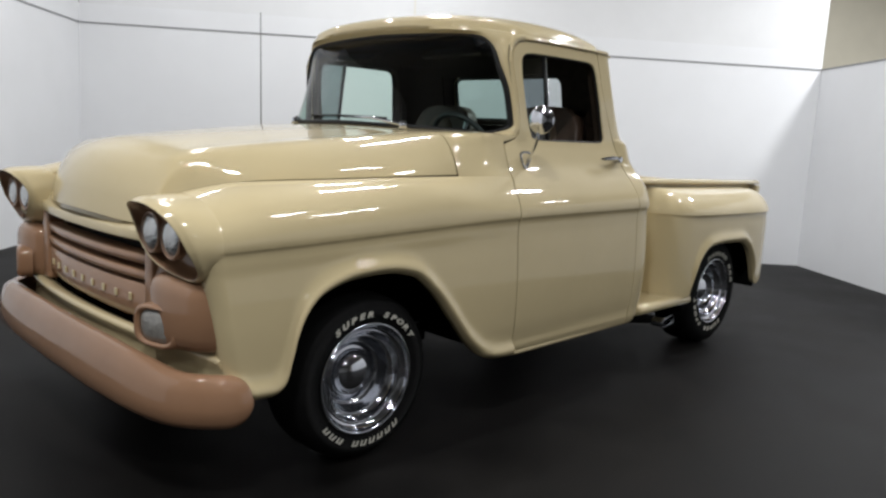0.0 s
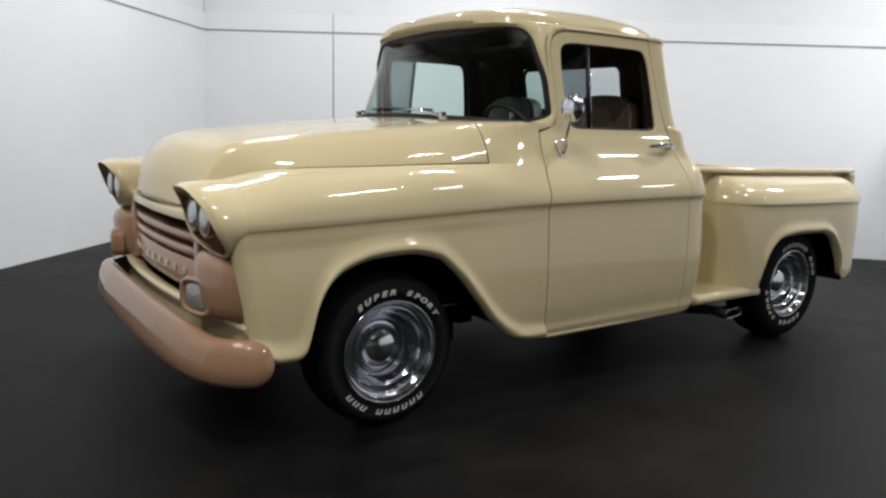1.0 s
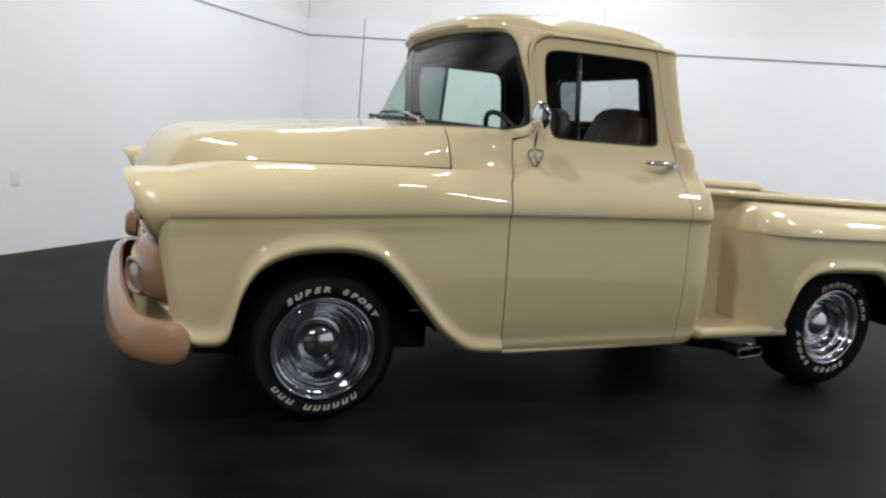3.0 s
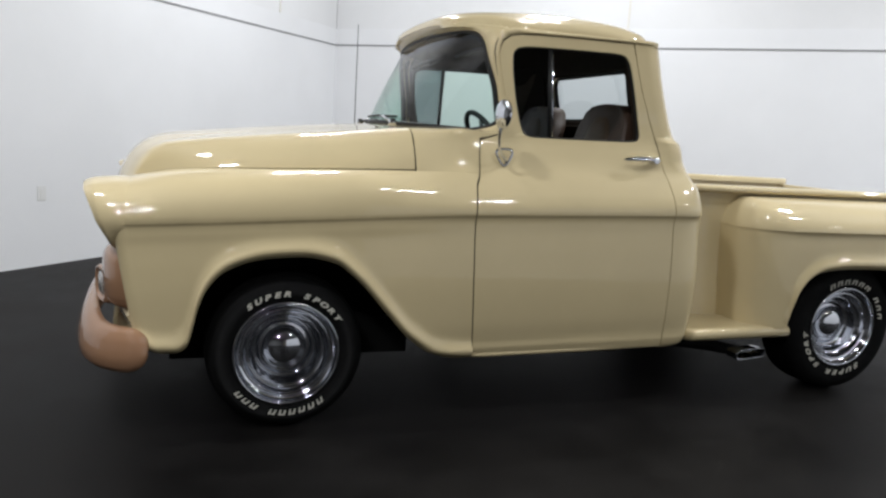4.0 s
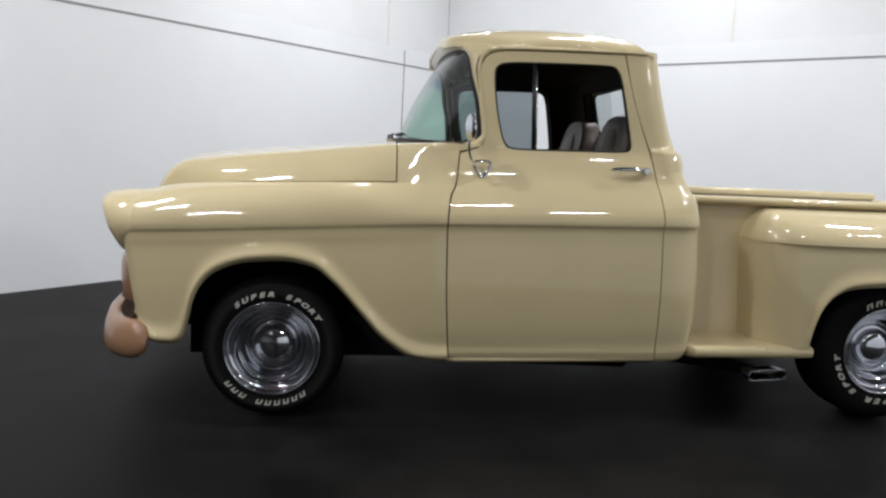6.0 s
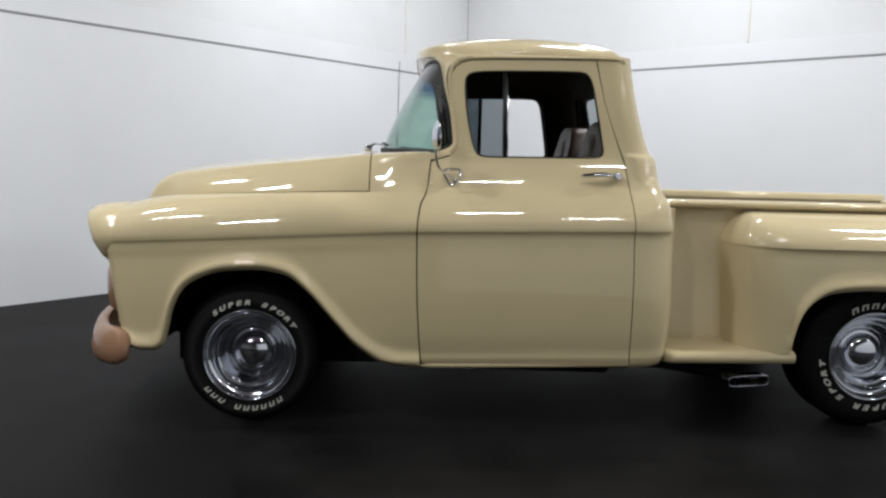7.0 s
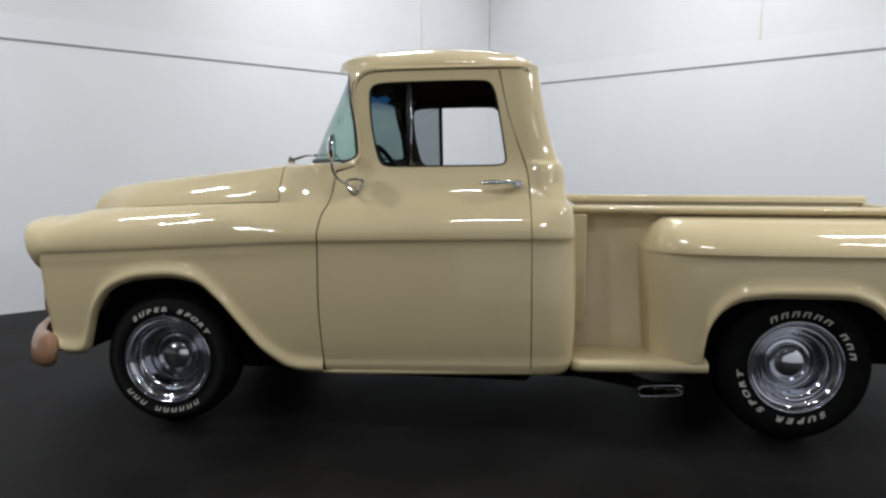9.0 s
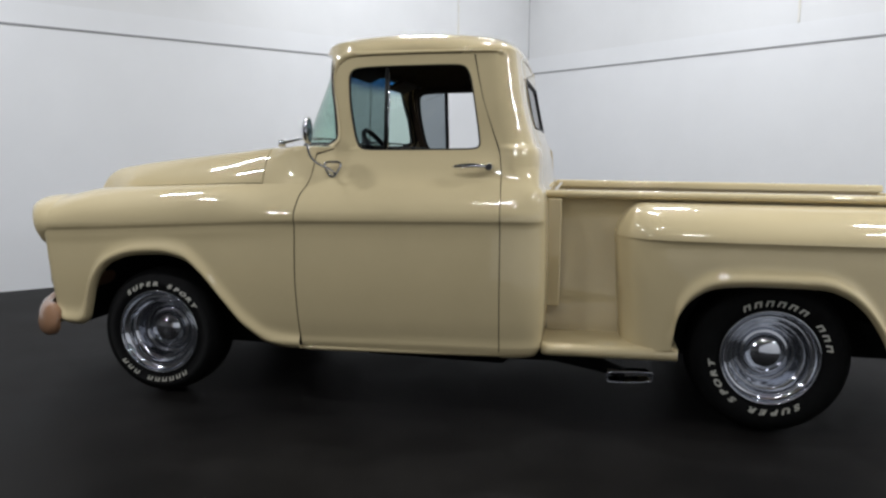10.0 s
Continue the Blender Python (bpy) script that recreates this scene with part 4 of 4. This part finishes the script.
def wheel(x, y, r, width, name_turn, spread, size):
    w = part("wheel", lathe([(0.02, 0.14), (0.15, 0.14), (0.15, 0.22), (0.02, 0.22)], 32), BLACK, truck, "black-letter tyre on a chrome rim")
    ri = 0.205
    prof = [(ri - 0.012, 0.035), (ri, 0.012), (ri + 0.008, 0.004), (ri + 0.03, -0.006), (ri + 0.055, -0.010), (r - 0.055, -0.010), (r - 0.035, -0.002), (r - 0.014, 0.014),
            (r - 0.004, 0.036), (r, 0.06), (r + 0.001, width / 2), (r, width - 0.06), (r - 0.004, width - 0.036), (r - 0.03, width - 0.006), (ri, width)]
    part("tyre", lathe(prof, 72), RUBBER, w, "black tyre with raised white lettering")
    prof = [(ri - 0.004, 0.020), (ri + 0.004, 0.010)]
    prof += [(ri + 0.002 + 0.006 * math.cos(t), -0.001 - 0.007 * math.sin(t)) for t in lin(0, math.pi, 8)]
    # hollow bands, each ending in a rounded bead
    for r0, y0, r1, y1, hollow, bead in ((ri - 0.006, 0.006, 0.176, 0.026, 0.004, 0.0034), (0.169, 0.036, 0.150, 0.060, 0.003, 0.0030), (0.144, 0.068, 0.119, 0.104, 0.005, 0.0034)):
        prof += [(r0 + (r1 + bead - r0) * t, y0 + (y1 - y0) * t + hollow * math.sin(math.pi * t)) for t in lin(0, 1, 7)]
        prof += [(r1 + bead * math.cos(t) - 0.0005, y1 - bead * math.sin(t)) for t in lin(0.3, math.pi - 0.1, 7)]
    prof += [(0.113, 0.118), (0.105, 0.121), (0.090, 0.122)]
    rim = part("rim", lathe(prof, 64), CHROME, w, "polished deep-dish chrome rim")
    prof = [(0.107, 0.124), (0.108, 0.112), (0.105, 0.105), (0.099, 0.103), (0.092, 0.104), (0.089, 0.100)]
    prof += [(0.088 * math.cos(t), 0.097 - 0.052 * math.sin(t)) for t in lin(0.02, math.pi / 2 - 0.01, 14)]
    part("hub_cap", lathe(prof, 48), CHROME, w, "domed chrome hub cap")
    bm = tube([(-0.13, 0.06, -0.13), (-0.122, 0.035, -0.122)], 0.004, 8)
    part("valve_stem", bm, GASKET, rim)
    rt = ri + 0.039
    for text, mid, plain in (("SUPER SPORT", name_turn, False), ("XXXXXX XXX", name_turn + 180, True)):
        for ch, a in letters(text, mid, spread if not plain else spread * 1.02):
            an = radians(a)
            if plain:
                bm = bmesh.new()
                box(bm, -0.0115, -0.0055, -0.0115, 0.0115, 0.0, 0.0025)
                box(bm, 0.0055, 0.0115, -0.0115, 0.0115, 0.0, 0.0025)
                box(bm, -0.0055, 0.0055, 0.0055, 0.0115, 0.0, 0.0025)
                for v in bm.verts:
                    v.co.x += v.co.y * 0.25
                me = bpy.data.meshes.new("letter_block")
                bm.to_mesh(me)
                bm.free()
            else:
                cu = bpy.data.curves.new("letter", "FONT")
                cu.body, cu.size, cu.extrude, cu.shear = ch, 0.028 * size, 0.00125, 0.25
                cu.offset = 0.0014
                cu.align_x, cu.align_y = "CENTER", "CENTER"
                tmp = bpy.data.objects.new("letter", cu)
                scene.collection.objects.link(tmp)
                me = bpy.data.meshes.new_from_object(tmp.evaluated_get(bpy.context.evaluated_depsgraph_get()))
                bpy.data.objects.remove(tmp)
            me.materials.clear()
            me.materials.append(LETTER)
            o = new("raised_letter", me)
            o.parent = w
            # letter plane faces -y, its top away from the hub
            rot = Matrix.Rotation(math.pi / 2, 4, "X")
            o.matrix_basis = Matrix.Translation((rt * math.cos(an), -0.0105, rt * math.sin(an))) @ Matrix.Rotation(-(an - math.pi / 2), 4, "Y") @ rot @ Matrix.Diagonal((1.5 if not plain else size * 1.08, 1 if not plain else size * 0.9, 1, 1))
    w.matrix_basis = pose(x, y, r, 0, 0, 0)
    return w


front = wheel(-0.004, -0.945, 0.315, 0.225, 82.5, 9.1, 1.0)
rear = wheel(2.896, -0.897, 0.345, 0.245, 245, 11.2, 1.2)
for w in (front, rear):
    m = Matrix.Translation((w.location.x, -w.location.y, w.location.z)) @ Matrix.Rotation(math.pi, 4, "Z")
    c = copy_thing(w, m)

# ---- step, bed and rear fenders ----
def step(s):
    rows = []
    prof = [(-0.66, 0.374), (-0.91, 0.366), (-0.938, 0.361), (-0.951, 0.350), (-0.955, 0.334), (-0.950, 0.317), (-0.936, 0.308), (-0.66, 0.304)]
    ends = [(1.899 + 0.05 * (1 - math.sin(a)), 0.05 * (1 - math.cos(a))) for a in lin(math.pi / 2, 0, 7)]
    for x, k in ends + [(2.2, 0), (2.500, 0), (2.503, 0.004)]:
        rows.append([(x, (y + (k if y < -0.8 else 0)) * s, z + 0.012 * (x - 1.9)) for y, z in prof])
    return part("bed_step", skin(rows, caps=True), CREAM, truck, "cream step board ahead of the rear fender", angle=60)


RP = [(2.222, 0.675), (2.228, 0.760), (2.255, 0.830), (2.30, 0.893), (2.36, 0.931), (2.44, 0.954), (2.54, 0.966), (2.66, 0.974), (2.90, 0.978), (3.20, 0.976), (3.40, 0.966), (3.53, 0.942), (3.63, 0.90), (3.695, 0.82), (3.71, 0.675)]
# bottom edge by the plan curve's x
RB = [(2.215, 0.345), (2.225, 0.345), (2.26, 0.345), (2.33, 0.352), (2.42, 0.362), (2.468, 0.374), (2.490, 0.50), (2.555, 0.605), (2.65, 0.655), (2.83, 0.670), (3.05, 0.668), (3.155, 0.640), (3.240, 0.575), (3.315, 0.47), (3.365, 0.380), (3.415, 0.357), (3.52, 0.378), (3.61, 0.406), (3.68, 0.450), (3.708, 0.482)]
RT = [2.215, 2.225, 2.26, 2.33, 2.41, 2.44, 2.48, 2.545, 2.65, 2.83, 3.05, 3.155, 3.235, 3.315, 3.37, 3.425, 3.52, 3.60, 3.66, 3.694]
plan_y = pchip([p[0] for p in RP], [p[1] for p in RP])


def rear_fender(s):
    cols = []
    k = list(range(len(RT)))
    ft, fx, fz = pchip(k, RT), pchip(k, [b[0] for b in RB]), pchip(k, [b[1] for b in RB])
    for t in lin(0, k[-1], 110):
        xt, xb, zb = ft(t), fx(t), fz(t)
        zt = 0.855
        w = plan_y(xt)
        xi = min(max(xt, 2.36), 3.55)
        col = []
        for i in range(13):
            a = math.pi / 2 * i / 12
            # from the bed side over the top to the crease
            u = math.sin(a)
            y = 0.675 + (w + 0.008 - 0.675) * u ** 0.8 if w > 0.68 else 0.675
            x = xi + (xt - xi) * u
            z = zt + 0.15 * max(0, 1 - u ** 2.4) ** 0.7
            col.append((x, -y * s, z))
        for i in range(1, 45):
            v = i / 44
            v2 = v * v * (3 - 2 * v)
            x, z = xt + (xb - xt) * v2, zt + (zb - zt) * v2
            d = math.hypot(x - xb, z - zb)
            fl = flare(d) * min(1, max(0, (z - 0.38) / 0.14)) if 2.45 < x < 3.42 else 0
            # the front face leans back towards the step
            lean = 0.034 * v2 * max(0, 1 - (xt - 2.215) / 0.24)
            fade = min(1, max(0.15, (xt - 2.30) / 0.16))
            w2 = plan_y(x) + fade * (0.006 * math.exp(-((zt - z) / 0.012)) - 0.005 * math.exp(-((zt - z - 0.03) / 0.045) ** 2))
            col.append((x + lean, -s * (max(w2, 0.675) + fl), z))
        col.append((xb + lean, -s * (max(plan_y(xb) - 0.03, 0.675)), zb + 0.004))
        cols.append(col)
    f = part("rear_fender", skin(cols), CREAM, truck, "rounded cream stepside fender", solid=0.006)
    part("inner_liner", skin([[(p[0], p[1] + s * 0.011, p[2]) for p in c[13:-2]] for c in cols[4:-4]]), BLACK, f)
    return f


for s in (1, -1):
    step(s)
    rear_fender(s)
    # bed side with its rolled top rail
    rows = [[(x, -s * y, z) for x in lin(1.915, 3.845, 20)] for y, z in ((0.675, 0.36), (0.675, 0.52), (0.670, 0.528), (0.670, 1.01), (0.675, 1.03))]
    b = part("bed_side", skin(rows), CREAM, truck, "cream pressed bed side", solid=0.012, off=1.0)
    rows = []
    for x, k in ((1.868, 0.9), (1.874, 1), (2.4, 1), (3.0, 1), (3.850, 1), (3.856, 0.9)):
        sec = [(0.655, 1.012), (0.657, 1.043), (0.666, 1.052), (0.69, 1.054), (0.715, 1.051), (0.729, 1.044), (0.734, 1.033), (0.729, 1.022), (0.715, 1.016), (0.69, 1.013)]
        rows.append([(x, -s * (0.695 + (y - 0.695) * k), 1.033 + (z - 1.033) * k) for y, z in sec])
    part("top_rail", skin(rows, wrap=True, caps=True), CREAM, b, angle=50)
    for x in (1.946, 3.815):
        bm = bmesh.new()
        box(bm, x - (0.040 if x < 2 else 0.026), x + 0.026, -s * 0.705 - 0.04, -s * 0.705 + 0.04, 0.50 if x < 2 else 0.42, 1.014, 0.006)
        part("bed_post", bm, CREAM, b, smooth=False)

bm = bmesh.new()
box(bm, 1.922, 1.942, -0.66, 0.66, 0.36, 1.045, 0.004)
part("bed_front", bm, CREAM, truck, "cream bed front panel", smooth=False)
bm = bmesh.new()
box(bm, 3.826, 3.851, -0.655, 0.665, 0.52, 1.01, 0.008)
part("tailgate", bm, CREAM, truck, "closed cream tailgate", smooth=False)
for k in range(8):
    bm = bmesh.new()
    y = -0.58 + k * 0.1657
    box(bm, 1.95, 3.800, y - 0.078, y + 0.078, 0.575, 0.60, 0.003, 1)
    part("bed_plank", bm, TRIMBR, truck, smooth=False)
# rear bumper
rows = []
for y in lin(-0.81, 0.81, 40):
    x = 3.890 - 0.11 * max(0, (abs(y) - 0.55) / 0.25) ** 2
    rows.append([(x + dx, y, 0.415 + dz) for dx, dz in ((-0.03, 0.070), (-0.005, 0.075), (0.014, 0.04), (0.016, -0.04), (0.0, -0.075), (-0.03, -0.070))])
part("rear_bumper", skin(rows), BROWN, truck, "brown rear bumper", solid=0.006)
for s in (1, -1):
    bm = lathe([(0.001, -0.02), (0.03, -0.017), (0.042, 0.0), (0.042, 0.03)], 24)
    bmesh.ops.transform(bm, matrix=Matrix.Translation((3.840, -s * 0.62, 0.66)) @ Matrix.Rotation(radians(90), 4, "Z"), verts=bm.verts)
    part("tail_lamp", bm, shader("tail_red", (0.35, 0.01, 0.01), 0.2, coat=0.5), truck, "round red tail lamp")

# exhaust tip
for s in (1, -1):
    rows = []
    for y, k in ((0.87, 0.94), (0.93, 1.0), (0.937, 1.0), (0.937, 0.88), (0.87, 0.85)):
        o = soft([(-0.104, -0.018), (-0.092, -0.030), (0.092, -0.030), (0.104, -0.018), (0.104, 0.018), (0.092, 0.030), (-0.092, 0.030), (-0.104, 0.018)], 1)
        rows.append([(2.302 + a * (k if k > 0.88 else (k + 0.08)), -s * y, 0.224 + b * 0.8 * k * (0.8 if k < 0.88 else 1)) for a, b in o])
    e = part("exhaust_tip", skin([[(x - 2.302, y + s * 0.93, z - 0.224) for x, y, z in r] for r in rows], wrap=True), CHROME, truck, "flat chrome exhaust tip", angle=50)
    e.matrix_basis = Matrix.Translation((2.302, -s * 0.915, 0.226)) @ Matrix.Rotation(radians(11 * s), 4, "Z")
    o = soft([(-0.104, -0.014), (-0.092, -0.024), (0.092, -0.024), (0.104, -0.014), (0.104, 0.014), (0.092, 0.024), (-0.092, 0.024), (-0.104, 0.014)], 1)
    part("tip_edge", tube([(a, -s * 0.008, b) for a, b in o], 0.0028, 8, closed=True), CHROME, e)
    part("exhaust_pipe", tube([(-0.60, s * 0.30, 0.03), (-0.30, s * 0.29, 0.02), (-0.10, s * 0.18, 0.006), (-0.02, s * 0.06, 0.0)], [0.03, 0.03, 0.034, 0.026], 12), BLACK, e)

# ---- underbody ----
for s in (1, -1):
    bm = bmesh.new()
    box(bm, -0.60, 3.80, -s * 0.42 - 0.04, -s * 0.42 + 0.04, 0.30, 0.44, 0.005)
    part("frame_rail", bm, BLACK, truck, smooth=False)
    # wheel wells
    for x0, x1, zt in ((-0.46, 0.62, 0.80), (2.46, 3.44, 0.80)):
        rows = []
        for k in range(17):
            a = math.pi * k / 16
            xc, rx = (x0 + x1) / 2, (x1 - x0) / 2
            rows.append([(xc - rx * math.cos(a), -s * y, 0.33 + (zt - 0.33) * math.sin(a) ** 0.5) for y in (0.50 if x0 < 0 else 0.702, 0.935)])
        bm = skin(rows)
        w = part("wheel_well", bm, BLACK, truck, solid=0.004)
        # The front skirt's low edge is an added dark sheet hiding lit ground.
        part("inner_skirt", skin([[(r[0][0], r[0][1], 0.17 if x0 < 0 else 0.32) for r in rows], [r[0] for r in rows]]), BLACK, w)
for x, z in ((0.0, 0.315), (2.896, 0.345)):
    part("axle", tube([(x, -0.70, z), (x, 0.70, z)], 0.045, 12), BLACK, truck)
# Unseen running gear, added to keep the ground under the bed dark.
for s in (1, -1):
    part("leaf_spring", tube([(x, -s * 0.52, 0.25 + 0.10 * ((x - 2.88) / 0.62) ** 2) for x in lin(2.26, 3.50, 14)], 0.036, 10, flat=0.8), BLACK, truck)
part("drive_shaft", tube([(1.30, 0, 0.30), (2.85, 0, 0.335)], 0.04, 12), BLACK, truck)
bm = bmesh.new()
bmesh.ops.create_uvsphere(bm, u_segments=20, v_segments=12, radius=0.13, matrix=Matrix.Translation((2.896, 0, 0.335)))
part("differential", bm, BLACK, truck)
bm = bmesh.new()
box(bm, 0.72, 1.88, -0.93, 0.93, 0.31, 0.37, 0.01)
part("cab_floor", bm, BLACK, truck, smooth=False)
bm = bmesh.new()
box(bm, 1.95, 3.80, -0.66, 0.66, 0.53, 0.57, 0.01)
part("bed_floor", bm, BLACK, truck, smooth=False)
bm = bmesh.new()
box(bm, 0.66, 0.70, -0.80, 0.80, 0.35, 1.20, 0.01)
part("firewall", bm, BLACK, truck, smooth=False)
# Unseen gearbox, mufflers and cross members, added to block bright reflections in the floor.
bm = bmesh.new()
box(bm, 0.30, 1.30, -0.17, 0.17, 0.19, 0.42, 0.05)
part("gearbox", bm, BLACK, truck)
for s in (1, -1):
    part("muffler", tube([(0.95, -s * 0.60, 0.26), (1.0, -s * 0.60, 0.26), (1.70, -s * 0.60, 0.25), (1.75, -s * 0.60, 0.25)], [0.04, 0.085, 0.085, 0.04], 16), BLACK, truck)
for x in (0.75, 2.1):
    bm = bmesh.new()
    box(bm, x - 0.05, x + 0.05, -0.42, 0.42, 0.22, 0.32, 0.01)
    part("cross_member", bm, BLACK, truck, smooth=False)
bm = bmesh.new()
box(bm, -0.55, 0.60, -0.45, 0.45, 0.45, 0.90, 0.05)
part("engine", bm, BLACK, truck)

# ---- cab interior ----
rows = [[(back_x(z) - 0.05, y, z) for y in lin(-0.80, 0.80, 8)] for z in lin(0.40, 1.32, 6)]
part("back_trim", skin(rows), TRIMBR, truck, "brown trim behind the seats", solid=0.01)
rows = [[(back_x(z) - 0.03, y, z) for y in (-0.56, 0, 0.56)] for z in (1.61, 1.69)]
part("back_trim", skin(rows), TRIMBR, truck, solid=0.01)
for s in (1, -1):
    rows = [[(back_x(z) - 0.03, -s * 0.50, z), (back_x(z) - 0.04, -s * (side(1.6, z) - 0.14), z), (back_x(z) - 0.10, -s * (side(1.6, z) - 0.05), z), (gap_r(z) + 0.0, -s * (side(1.6, z) - 0.03), z)] for z in lin(1.20, 1.69, 8)]
    part("pillar_trim", skin(rows), TRIMBR, truck, solid=0.008)
bm = bmesh.new()
box(bm, 0.70, 0.96, -0.80, 0.80, 0.98, 1.235, 0.04, 4)
part("dashboard", bm, DASH, truck, "black dashboard")


def seat(y):
    st = part("seat", box(bmesh.new(), 1.12, 1.62, y - 0.27, y + 0.27, 0.62, 0.80, 0.06, 5), SEATBR, truck, "brown leather bucket seat")
    rows = []
    for z, hw, x in ((0.74, 0.25, 1.59), (0.90, 0.26, 1.605), (1.08, 0.26, 1.635), (1.22, 0.255, 1.665), (1.32, 0.235, 1.69), (1.385, 0.195, 1.702), (1.415, 0.14, 1.708), (1.425, 0.07, 1.710), (1.427, 0.01, 1.710)):
        row = []
        for k in range(28):
            a = 2 * math.pi * k / 28
            f = lambda t: math.copysign(abs(t) ** 0.6, t)
            row.append((x + 0.065 * f(math.cos(a)) - 0.06 * (abs(math.sin(a)) ** 6) * (math.cos(a) < 0.3) * 0.6, y + hw * f(math.sin(a)), z))
        rows.append(row)
    b = part("backrest", skin(rows, wrap=True), SEATDK, st, "dark brown leather backrest")
    rows = []
    for z in lin(0.84, 1.36, 14):
        hw = 0.135 * (1 - 0.5 * max(0, (z - 1.2) / 0.16) ** 3)
        xf = float(np.interp(z, [0.74, 0.9, 1.08, 1.22, 1.32, 1.385], [1.59, 1.605, 1.635, 1.665, 1.69, 1.702])) - 0.063
        rows.append([(xf - 0.016 * (1 - (q / 1.0) ** 4) * min(1, (1.37 - z) / 0.04) + 0.012 * (abs(q) ** 8), y + hw * q, z) for q in lin(-1, 1, 12)])
    part("seat_insert", skin(rows), SEATBR, b, "lighter brown stitched centre pad", solid=0.012)


seat(-0.40)
seat(0.40)
# sun visors under the header
for s in (1, -1):
    bm = box(bmesh.new(), -0.011, 0.011, -0.20, 0.20, -0.055, 0.055, 0.010, 3)
    v = part("sun_visor", bm, TRIMBR, truck, "dark brown padded sun visor")
    v.matrix_basis = Matrix.Translation((0.925, -s * 0.40, 1.628)) @ Matrix.Rotation(radians(66), 4, "Y")
    part("visor_pivot", tube([(0.0, -s * 0.18, 0.052), (0.01, -s * 0.24, 0.060)], 0.006, 8), GASKET, v)
# steering wheel
m = Matrix.Translation((1.02, -0.39, 1.175)) @ Matrix.Rotation(radians(57), 4, "Y")
sw = part("steering_wheel", tube([m @ Vector((0.19 * math.cos(a), 0.19 * math.sin(a), 0)) for a in (2 * math.pi * k / 40 for k in range(40))], 0.013, 10, closed=True), DASH, truck, "black steering wheel")
for k in range(3):
    a = radians(90 + 120 * k)
    part("spoke", tube([m @ Vector((0, 0, -0.02)), m @ Vector((0.19 * math.cos(a), 0.19 * math.sin(a), 0))], [0.018, 0.009], 8, flat=0.5), CHROME, sw)
part("column", tube([m @ Vector((0, 0, 0.0)), m @ Vector((0, 0, -0.35))], 0.03, 12), DASH, sw)
part("brake_pipe", tube([(0.42, -0.60, 0.378), (0.60, -0.60, 0.386), (0.72, -0.60, 0.392)], 0.010, 8), CHROME, truck, "bright pipe under the cab")
